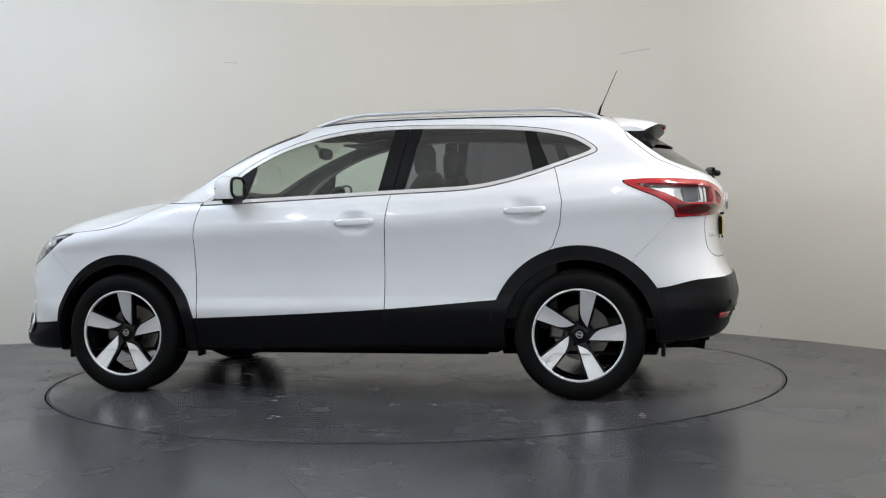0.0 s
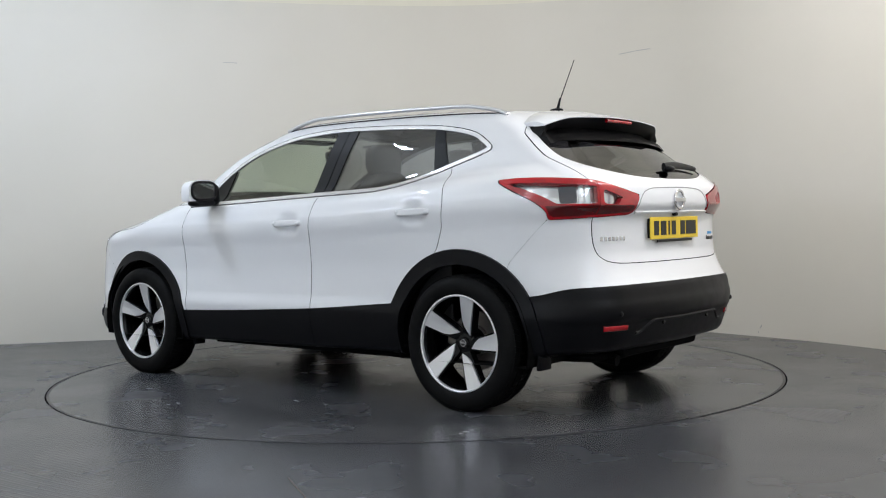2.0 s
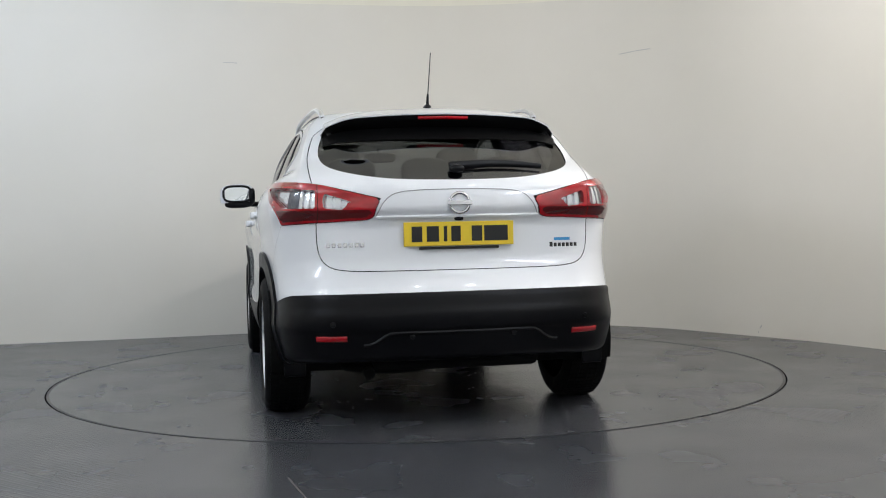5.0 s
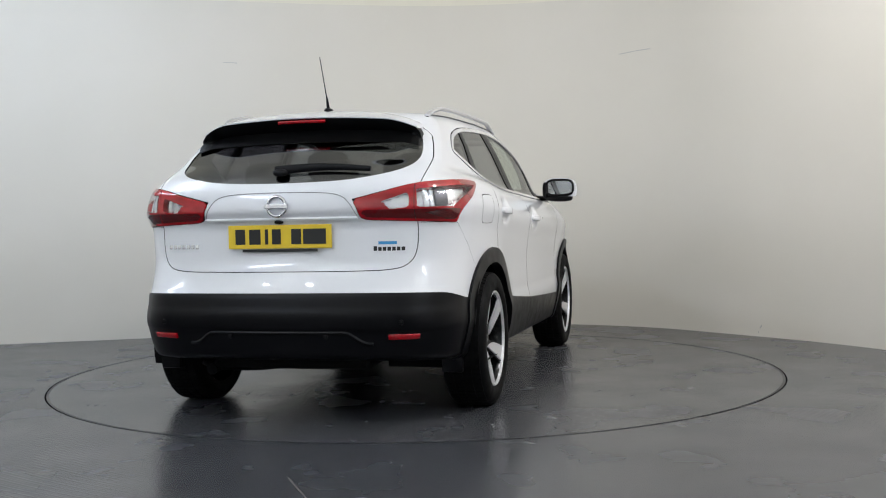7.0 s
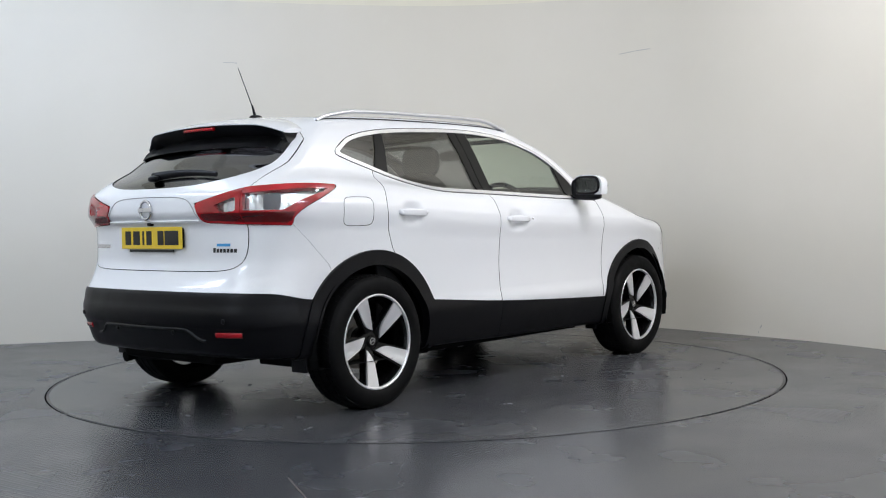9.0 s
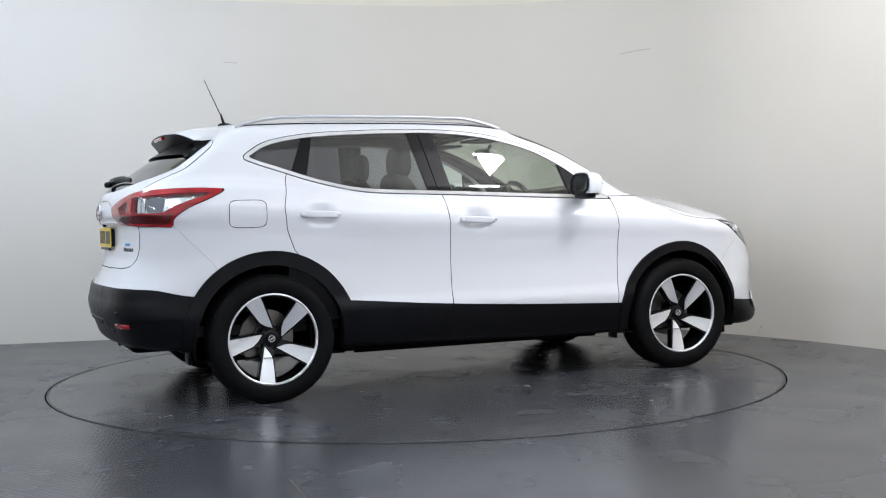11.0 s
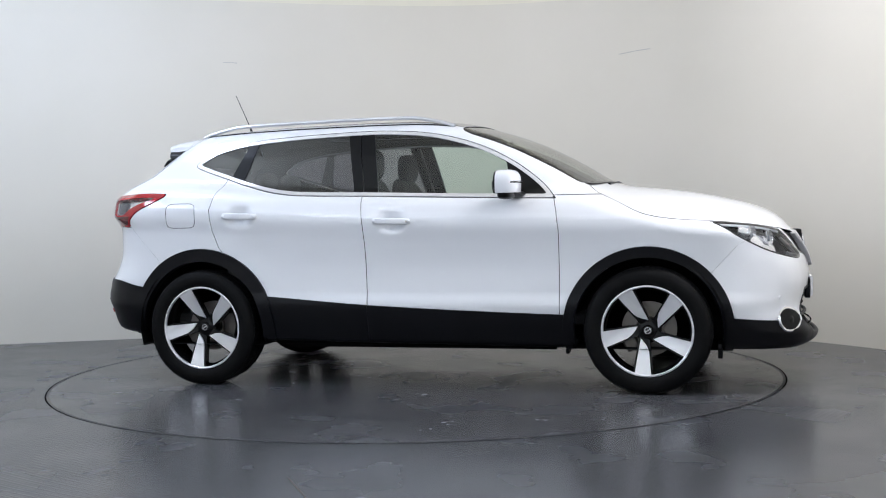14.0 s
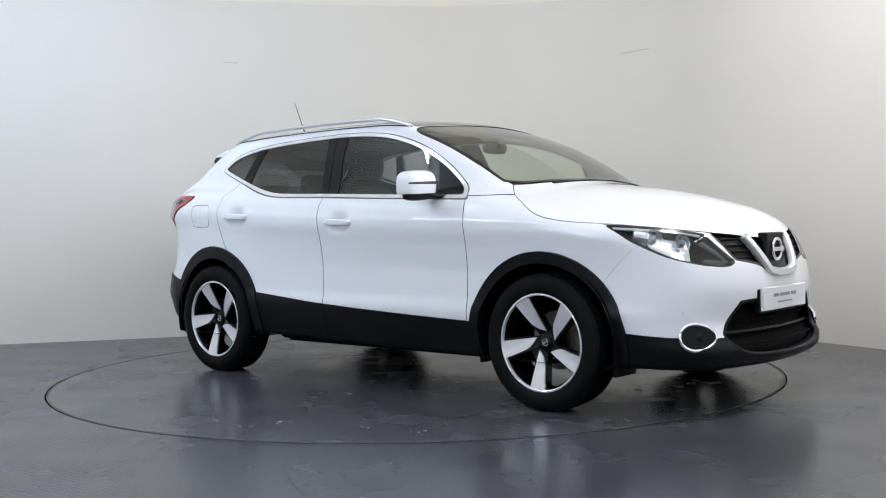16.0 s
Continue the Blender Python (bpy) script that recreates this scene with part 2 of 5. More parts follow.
NOSE = [(0.18, 2.10), (0.23, 2.20), (0.27, 2.245), (0.32, 2.25), (0.38, 2.215), (0.46, 2.195), (0.60, 2.205), (0.70, 2.19), (0.78, 2.165), (0.86, 2.145), (1.0, 2.12)]
TAIL = [(0.20, -2.00), (0.28, -2.065), (0.34, -2.100), (0.40, -2.122), (0.455, -2.140), (0.475, -2.152), (0.535, -2.160), (0.57, -2.152), (0.62, -2.142), (0.66, -2.118), (0.72, -2.088), (0.80, -2.066), (0.93, -2.062), (1.03, -2.085), (1.10, -2.080), (1.175, -2.048), (1.27, -1.918), (1.385, -1.750), (1.48, -1.61), (1.6, -1.43)]


HANDLES = ((-1.05, 1.008), (-0.105, 0.962))


def taper(x):
    return 0.10 * np.clip((x - 1.05) / 0.9, 0, None) ** 2 + 0.075 * np.clip((-1.05 - x) / 0.9, 0, None) ** 2


def skin(p):
    x, y, z = p[..., 0], np.abs(p[..., 1]), p[..., 2]
    rise = (lerp(x, BELT) - 1.085) * 0.95
    w = lerp(z - np.clip(rise, -0.02, 1) * np.clip((z - 0.5) / 0.4, 0, 1), SIDE) - taper(x)
    for c in (-AXLE, AXLE):
        w = w + 0.014 * np.exp(-((x - c) / 0.38) ** 2 - ((z - 0.62) / 0.28) ** 2)
    for hx, hz in HANDLES:
        w = w - 0.032 * np.exp(-np.abs((x - hx) / 0.070) ** 2.8 - np.abs((z - hz) / 0.050) ** 2.8)
    side = y - w
    front = (x - lerp(z, NOSE) + 0.30 * y ** 2 + 0.5 * np.clip(y - 0.45, 0, None) ** 2) * 0.92
    back = (lerp(z, TAIL) - x + 0.16 * y ** 2 + 0.5 * np.clip(y - 0.5, 0, None) ** 2 + 0.20 * y ** 2 * np.clip((z - 1.13) / 0.14, 0, 1)) * 0.92
    t = np.clip((x - 0.55) / 0.4, 0, 1)
    deck = t * (lerp(x, HOOD) - lerp(x, HOODC) * y ** 2) + (1 - t) * (lerp(x, BELT) + 0.02)
    low = smax(side, z - deck, 0.07)
    low = smax(low, front, 0.17)
    low = smax(low, back, 0.20)
    wg = 0.803 - 0.41 * (z - 1.08) - 0.10 * np.clip(z - 1.36, 0, None) - 0.15 * np.clip(x - 0.25, 0, None) ** 2 - 0.06 * np.clip(-0.95 - x, 0, None) ** 2
    roof = (z - lerp(x + 0.20 * y ** 2 * np.clip((x + 0.6) / 0.6, 0, 1), TOP) + (0.10 - 0.03 * np.clip((x + 0.2) / 0.6, 0, 1)) * y ** 2) * 0.9
    up = smax(y - wg, roof, 0.07)
    up = smax(smax(up, back * 0.85, 0.06), 1.02 - z, 0.02)
    both = smin(low, up, 0.05)
    floor_z = lerp(x, [(-2.2, 0.33), (-1.7, 0.30), (-0.9, 0.275), (0.8, 0.25), (1.7, 0.24), (2.2, 0.225)])
    return smax(both, floor_z - z, 0.03)


def skin_grid(nu=340, nv=200):
    """Points of the left half of the skin, with normals and triangles."""
    ends, z0 = (-1.25, 1.25), 0.72
    beta = np.radians(np.linspace(-89.9, 89.9, nv))
    rows = []
    cap = 90
    for k in range(cap):
        a = math.pi / 2 * (1 - k / cap)
        rows.append((ends[0], -math.sin(a), math.cos(a)))
    for x in np.linspace(ends[0], ends[1], nu):
        rows.append((x, 0, 1))
    for k in range(1, cap + 1):
        a = math.pi / 2 * k / cap
        rows.append((ends[1], math.sin(a), math.cos(a)))
    rows = np.array(rows)
    org = np.zeros((len(rows), nv, 3))
    org[..., 0], org[..., 2] = rows[:, None, 0], z0
    way = np.stack([rows[:, None, 1] * np.cos(beta), rows[:, None, 2] * np.cos(beta), np.sin(beta) + 0 * rows[:, None, 1]], -1)
    lo, hi = np.zeros(way.shape[:2]), np.full(way.shape[:2], 1.6)
    for _ in range(34):
        mid = (lo + hi) / 2
        v = skin(org + mid[..., None] * way)
        lo, hi = np.where(v < 0, mid, lo), np.where(v < 0, hi, mid)
    pts = (org + lo[..., None] * way).reshape(-1, 3)
    pts[:, 1] = np.maximum(pts[:, 1], 0)
    nrm = normal_of(pts)
    i = np.arange(len(rows) * nv).reshape(len(rows), nv)
    a, b, c, d = i[:-1, :-1].ravel(), i[1:, :-1].ravel(), i[1:, 1:].ravel(), i[:-1, 1:].ravel()
    tri = np.concatenate([np.stack([a, c, b], 1), np.stack([a, d, c], 1)])
    e1, e2 = pts[tri[:, 1]] - pts[tri[:, 0]], pts[tri[:, 2]] - pts[tri[:, 0]]
    n = np.cross(e1, e2)
    flip = (n * nrm[tri[:, 0]]).sum(1) < 0
    tri[flip] = tri[flip][:, [0, 2, 1]]
    return pts, nrm, tri[np.linalg.norm(n, axis=1) > 1e-10]


def normal_of(p):
    e, g = 0.004, []
    for k in range(3):
        d = np.zeros(3)
        d[k] = e
        q, r = p + d, p - d
        g.append(skin(q) - skin(r))
    n = np.stack(g, -1)
    return n / np.maximum(np.linalg.norm(n, axis=-1, keepdims=True), 1e-9)


def clip(mesh, g):
    """Keeps the part of a triangle mesh on which g is positive, cut along g = 0."""
    pts, nrm, tri = mesh
    s = g > 0
    k = s[tri].sum(1)
    keep, mixed = [tri[k == 3]], tri[(k == 1) | (k == 2)]
    new_p, new_n, made, extra, base = [], [], {}, [], len(pts)

    def cut(a, b):
        key = (a, b) if a < b else (b, a)
        if key not in made:
            t = g[a] / (g[a] - g[b])
            made[key] = base + len(new_p)
            new_p.append(pts[a] + t * (pts[b] - pts[a]))
            new_n.append(nrm[a] + t * (nrm[b] - nrm[a]))
        return made[key]

    for t in mixed.tolist():
        j = [s[v] for v in t]
        if sum(j) == 1:
            q = j.index(True)
            a, b, c = t[q], t[(q + 1) % 3], t[(q + 2) % 3]
            extra.append((a, cut(a, b), cut(a, c)))
        else:
            q = j.index(False)
            a, b, c = t[q], t[(q + 1) % 3], t[(q + 2) % 3]
            ab, ac = cut(a, b), cut(a, c)
            extra += [(ab, b, c), (ab, c, ac)]
    if extra:
        keep.append(np.array(extra))
        pts, nrm = np.concatenate([pts, np.array(new_p)]), np.concatenate([nrm, np.array(new_n)])
    tri = np.concatenate(keep)
    used, back = np.unique(tri, return_inverse=True)
    return pts[used], nrm[used], back.reshape(-1, 3)


def panel(name, mesh, mat, parent, sides="L", lift=0.0, depth=0.014, label="", flat=False):
    """Makes one sheet part of the skin: sides L, R, or B for one part over both halves. Its rim is folded inwards by
    depth, and is dark on painted panels, as gap shade.
    """
    pts, nrm, tri = mesh
    pts = pts + lift * nrm
    obs = []
    for side in ("L", "R") if sides == "LR" else (sides,):
        p, n, t = pts.copy(), nrm.copy(), tri.copy()
        if side in "RB":
            q, m, u = pts * (1, -1, 1), nrm * (1, -1, 1), tri[:, [0, 2, 1]]
            if side == "R":
                p, n, t = q, m, u
            else:
                p, n, t = np.concatenate([p, q]), np.concatenate([n, m]), np.concatenate([t, u + len(p)])
        faces = len(t)
        if depth:
            e = np.concatenate([t[:, [0, 1]], t[:, [1, 2]], t[:, [2, 0]]])
            key = np.sort(e, 1)
            _, first, count = np.unique(key, axis=0, return_index=True, return_counts=True)
            rim = e[first[count == 1]]
            if side == "B":
                rim = rim[~((np.abs(p[rim[:, 0], 1]) < 1e-4) & (np.abs(p[rim[:, 1], 1]) < 1e-4))]
            vs, idx = np.unique(rim, return_inverse=True)
            idx = idx.reshape(-1, 2)
            base = len(p)
            inner = p[vs] - depth * n[vs]
            p = np.concatenate([p, p[vs], inner])
            n = np.concatenate([n, n[vs], n[vs]])
            a, b = base + idx[:, 0], base + idx[:, 1]
            c, d = a + len(vs), b + len(vs)
            t = np.concatenate([t, np.stack([b, a, c], 1), np.stack([b, c, d], 1)])
            smooth_count = base
        else:
            smooth_count = len(p)
        me = bpy.data.meshes.new(name)
        me.from_pydata(p.tolist(), [], t.tolist())
        me.polygons.foreach_set("use_smooth", [True] * len(t))
        me.materials.append(mat)
        # white panels get dark rim faces: the shade of the shut lines as colour
        if depth and mat == PAINT:
            me.materials.append(DARK)
            me.polygons.foreach_set("material_index", [0] * faces + [1] * (len(t) - faces))
        nn = n / np.maximum(np.linalg.norm(n, axis=1, keepdims=True), 1e-9)
        nn[smooth_count:] = 0
        me.normals_split_custom_set_from_vertices([tuple(v) for v in nn.tolist()])
        ob = new(name, me)
        ob.parent = parent
        if label:
            ob["label"] = label
        obs.append(ob)
    return obs


# ---- the studio ----
def room_plan(step=10):
    """The wall's line on the floor: a curved screen that closes round the table and the camera."""
    return curve2([(-3.47, 2.14), (-2.55, 2.32), (-1.6, 2.55), (-0.6, 2.80), (0.4, 2.92), (1.32, 2.76), (2.0, 2.32), (2.52, 1.66), (2.98, 0.98), (3.35, 0.2), (3.75, -1.2), (4.1, -3.2), (4.2, -5.5), (3.6, -8.0), (1.6, -9.4), (-1.2, -9.5), (-3.8, -8.4), (-5.2, -6.0), (-5.5, -3.0), (-5.3, -0.4), (-4.9, 1.1), (-4.3, 1.85)], step)


def build_room():
    plan = room_plan()
    n = len(plan)
    # floor, with a round hole for the table
    bm = bmesh.new()
    hole = 2.254
    circle = [(hole * math.cos(2 * math.pi * k / 180), hole * math.sin(2 * math.pi * k / 180)) for k in range(180)]
    outer = [bm.verts.new((x * 1.0, y * 1.0, 0)) for x, y in plan]
    ring = [bm.verts.new((x, y, 0)) for x, y in circle]
    eo = [bm.edges.new((outer[i], outer[(i + 1) % n])) for i in range(n)]
    er = [bm.edges.new((ring[i], ring[(i + 1) % 180])) for i in range(180)]
    bmesh.ops.triangle_fill(bm, use_beauty=True, use_dissolve=False, edges=eo + er)
    low = [bm.verts.new((x, y, -0.03)) for x, y in circle]
    for i in range(180):
        bm.faces.new((ring[i], ring[(i + 1) % 180], low[(i + 1) % 180], low[i]))
    bmesh.ops.recalc_face_normals(bm, faces=bm.faces[:])
    fl = part("floor", bm, FLOORM)
    if fl.data.polygons[0].normal.z < 0:
        fl.data.flip_normals()
    bm = bmesh.new()
    bmesh.ops.create_circle(bm, cap_ends=True, radius=2.30, segments=90)
    bmesh.ops.translate(bm, vec=(0, 0, -0.031), verts=bm.verts[:])
    tagged(part("table_pit", bm, DARK), "dark pit under the turntable", "pit", kind="structure")
    tagged(fl, "dark grey glossy painted studio floor round a turntable", "floor", kind="structure")
    # a smoother field in front of the table, with a worn edge; its right part outlines the wall's reflection
    field = [(-0.505, -2.827), (-0.1, -2.644), (0.367, -2.458), (1.099, -2.156), (2.191, -1.917), (3.3, -2.7), (3.0, -4.4), (0.08, -4.66)]
    part("floor_field", slab_bm(field, lambda u, v, w: Vector((u, v, w - 0.001)), 0.0022), PATCHM, fl, "smooth field of the floor, its right part shaped as a wall reflection")
    part("field_edge", sweep_bm([(-0.505, -2.827, 0.001), (-0.47, -2.94, 0.001), (-0.38, -3.22, 0.001)], 0.0035, 0.001, 6), EDGE, fl, "worn pale edge of the smooth field")
    # wall with thickness
    bm = bmesh.new()
    rows = []
    zs = [0.0, 0.7, 1.4, 2.1, 2.885]
    off = []
    for i, (x, y) in enumerate(plan):
        a, b = plan[i - 1], plan[(i + 1) % n]
        t = Vector((b[0] - a[0], b[1] - a[1])).normalized()
        off.append((x - t.y * 0.12 * 1, y + t.x * 0.12 * 1))
    for z in zs:
        rows.append([bm.verts.new((x, y, z)) for x, y in plan])
    rows.append([bm.verts.new((x, y, zs[-1])) for x, y in off])
    rows.append([bm.verts.new((x, y, 0)) for x, y in off])
    for r0, r1 in zip(rows, rows[1:]):
        for i in range(n):
            bm.faces.new((r0[i], r0[(i + 1) % n], r1[(i + 1) % n], r1[i]))
    bmesh.ops.recalc_face_normals(bm, faces=bm.faces[:])
    tagged(smooth(part("wall_round", bm, WALLM), 40), "curved off-white painted studio wall", "wall", kind="structure")
    for p, q, r in (((-1.633, 2.542, 2.355), (-1.516, 2.571, 2.352), 0.0022), ((1.792, 2.495, 2.362), (2.021, 2.301, 2.378), 0.0025), ((2.66, 1.47, 0.03), (2.678, 1.443, 0.09), 0.004)):
        bm = sweep_bm([Vector(p) + (Vector((0, -1, 0)) * 0.001), (Vector(p) + Vector(q)) / 2 + Vector((0.002, 0.002, 0.004)), Vector(q)], r, seg=6)
        scratch = part("scratch", bm, SCRATCH, bpy.data.objects["wall_round"], "faint grey scratch in the wall paint")
    # ceiling above the wall's edge
    bm = bmesh.new()
    lo = [bm.verts.new((o[0], o[1], 2.884)) for o in off]
    hi = [bm.verts.new((o[0] * 0.985, o[1] * 0.985, 3.75)) for o in off]
    for i in range(n):
        bm.faces.new((lo[i], lo[(i + 1) % n], hi[(i + 1) % n], hi[i]))
    bm.faces.new(hi)
    bmesh.ops.recalc_face_normals(bm, faces=bm.faces[:])
    tagged(smooth(part("ceiling", bm, COVE), 40), "cream ceiling with a cove above the curved wall", "ceiling", kind="structure")


CHIPS = ((-0.99, 0.47), (-1.01, 0.72), (-1.16, -0.12), (1.55, 0.11), (1.01, -0.43), (1.08, 0.22), (-1.22, -1.70), (-1.48, 1.40), (0.3, -0.9), (0.5, 1.2))


def build_table():
    bm = bmesh.new()
    bmesh.ops.create_circle(bm, cap_ends=True, radius=2.2440, segments=180)
    top = bm.faces[:]
    r = bmesh.ops.extrude_face_region(bm, geom=top)
    for v in [g for g in r["geom"] if isinstance(g, bmesh.types.BMVert)]:
        v.co.z -= 0.03
    bmesh.ops.recalc_face_normals(bm, faces=bm.faces[:])
    table = tagged(part("turntable", bm, TABLEM), "round dark grey turntable set flush in the floor", "turntable")
    bm = bmesh.new()
    rows = [[bm.verts.new((r * math.cos(2 * math.pi * k / 180), r * math.sin(2 * math.pi * k / 180), z)) for k in range(180)] for r, z in ((2.229, 0.0), (2.230, 0.0012), (2.2436, 0.0012), (2.2438, -0.02))]
    for a, b in zip(rows, rows[1:]):
        for k in range(180):
            bm.faces.new((a[k], a[(k + 1) % 180], b[(k + 1) % 180], b[k]))
    bmesh.ops.recalc_face_normals(bm, faces=bm.faces[:])
    part("table_edge", bm, TABLESTEEL, table, "dark steel edge strip")
    rng = random.Random(4)
    flecks = [(rad * math.cos(a), rad * math.sin(a)) for rad, a in ((rng.uniform(0.3, 2.1), rng.uniform(0, 2 * math.pi)) for _ in range(26))]
    for x, y in CHIPS + tuple(flecks):
        for k in range(3):
            cx, cy, a0 = x + rng.uniform(-0.05, 0.05) * (k > 0), y + rng.uniform(-0.05, 0.05) * (k > 0), rng.uniform(0, 6)
            r = rng.uniform(0.010, 0.022) if k == 0 and (x, y) in CHIPS else rng.uniform(0.004, 0.010)
            line = [(cx + r * rng.uniform(0.5, 1.2) * math.cos(a0 + q * 0.9) * 1.5, cy + r * rng.uniform(0.5, 1.1) * math.sin(a0 + q * 0.9)) for q in range(7)]
            part("paint_chip", slab_bm(line, lambda u, v, w: Vector((u, v, 0.0002 + w)), 0.0012), CHIP, table, "pale flake lying on the table")
    return table


build_room()
TABLE = build_table()


# ---- the car ----
CAR = tagged(new("car"), "white compact crossover car with black plastic cladding", "car")


def arch(x, z):
    """Distance from the nearer wheel's centre, less the flare's outer radius."""
    return np.minimum(np.hypot(x - AXLE, z - HUB_Z) - 0.457, np.hypot(x + AXLE, z - HUB_Z) - 0.475)


CLADLINE = [(-2.3, 0.640), (-1.95, 0.628), (-1.75, 0.590), (-0.87, 0.530), (-0.26, 0.482), (0.85, 0.432), (1.7, 0.412), (2.0, 0.388), (2.25, 0.375)]
DLO = curve2([(0.835, 1.072, 1), (0.71, 1.195), (0.55, 1.307), (0.35, 1.401), (0.11, 1.467), (-0.12, 1.494), (-0.38, 1.500), (-0.78, 1.486), (-1.07, 1.462), (-1.27, 1.422), (-1.37, 1.372), (-1.42, 1.325), (-1.36, 1.292), (-1.20, 1.238), (-1.07, 1.195), (-0.91, 1.152), (-0.76, 1.127), (-0.60, 1.118), (-0.26, 1.108), (0.19, 1.092), (0.56, 1.080)])
HOODP = curve2([(1.105, -0.05, 1), (1.085, 0.25), (1.04, 0.52), (1.0, 0.655, 1), (1.08, 0.742), (1.17, 0.802), (1.28, 0.852), (1.42, 0.850), (1.62, 0.800), (1.80, 0.735), (1.93, 0.62), (2.03, 0.46), (2.105, 0.22), (2.13, 0.0), (2.13, -0.05, 1)])
SCREEN = curve2([(1.085, -0.05, 1), (1.065, 0.25), (1.02, 0.52), (0.955, 0.665, 1), (0.72, 0.662), (0.5, 0.645), (0.285, 0.610), (0.255, 0.54), (0.29, 0.30), (0.305, 0.0), (0.305, -0.05, 1)])
ROOFGLASS = curve2([(0.285, -0.05, 1), (0.27, 0.30), (0.235, 0.54), (0.18, 0.555), (-0.7, 0.53), (-0.95, 0.50), (-0.98, 0.40), (-0.98, -0.05, 1)])
GATE = curve2([(-0.05, 0.735, 1), (0.30, 0.735), (0.52, 0.740), (0.61, 0.765), (0.648, 0.83), (0.655, 0.95), (0.65, 1.08), (0.672, 1.16), (0.672, 1.25), (0.652, 1.33), (0.61, 1.43), (0.585, 1.49), (0.56, 1.58, 1), (-0.05, 1.62, 1)])
BACKGLASS = curve2([(-0.05, 1.154, 1), (0.20, 1.158), (0.36, 1.169), (0.50, 1.194), (0.580, 1.224), (0.612, 1.262), (0.612, 1.32), (0.575, 1.41), (0.54, 1.48, 1), (-0.05, 1.52, 1)])
TAILLAMP = curve2([(0.722, 1.146), (0.80, 1.157), (0.95, 1.159), (1.2, 1.151), (1.4, 1.132), (1.712, 1.070, 1), (1.65, 0.985), (1.5, 0.970), (1.25, 0.962), (1.02, 0.955, 1), (1.005, 0.995), (0.93, 1.042), (0.80, 1.098)])
TAILCLEAR = curve2([(0.785, 1.130), (1.0, 1.130), (1.35, 1.112, 1), (1.355, 1.030, 1), (1.08, 1.030, 1), (0.99, 1.066), (0.87, 1.104)])
TAILCLEAR2 = curve2([(1.40, 1.098, 1), (1.56, 1.058, 1), (1.51, 1.022, 1), (1.40, 1.030, 1)])
HEADLAMP = curve2([(0.842, 0.930, 1), (1.04, 0.920), (1.27, 0.904), (1.53, 0.874, 1), (1.64, 0.80), (1.755, 0.735, 1), (1.67, 0.715), (1.47, 0.728), (1.24, 0.766), (1.03, 0.834), (0.93, 0.884)])
GRILLE = curve2([(-0.05, 0.955, 1), (0.25, 0.950), (0.485, 0.905, 1), (0.385, 0.742, 1), (0.22, 0.712), (0.13, 0.665, 1), (-0.05, 0.665, 1)])
LOWGRILLE = curve2([(-0.05, 0.545, 1), (0.33, 0.545), (0.40, 0.52), (0.50, 0.40), (0.45, 0.32), (0.30, 0.285), (-0.05, 0.275, 1)])
FLAP = [(-1.445 + 0.099 * math.copysign(abs(math.cos(a)) ** 0.36, math.cos(a)), 1.018 + 0.073 * math.copysign(abs(math.sin(a)) ** 0.36, math.sin(a))) for a in [2 * math.pi * (k + 0.5) / 48 for k in range(48)]]
GAP = 0.0020


def polyline(z, pts):
    return np.interp(z, [a for a, b in pts], [b for a, b in pts])


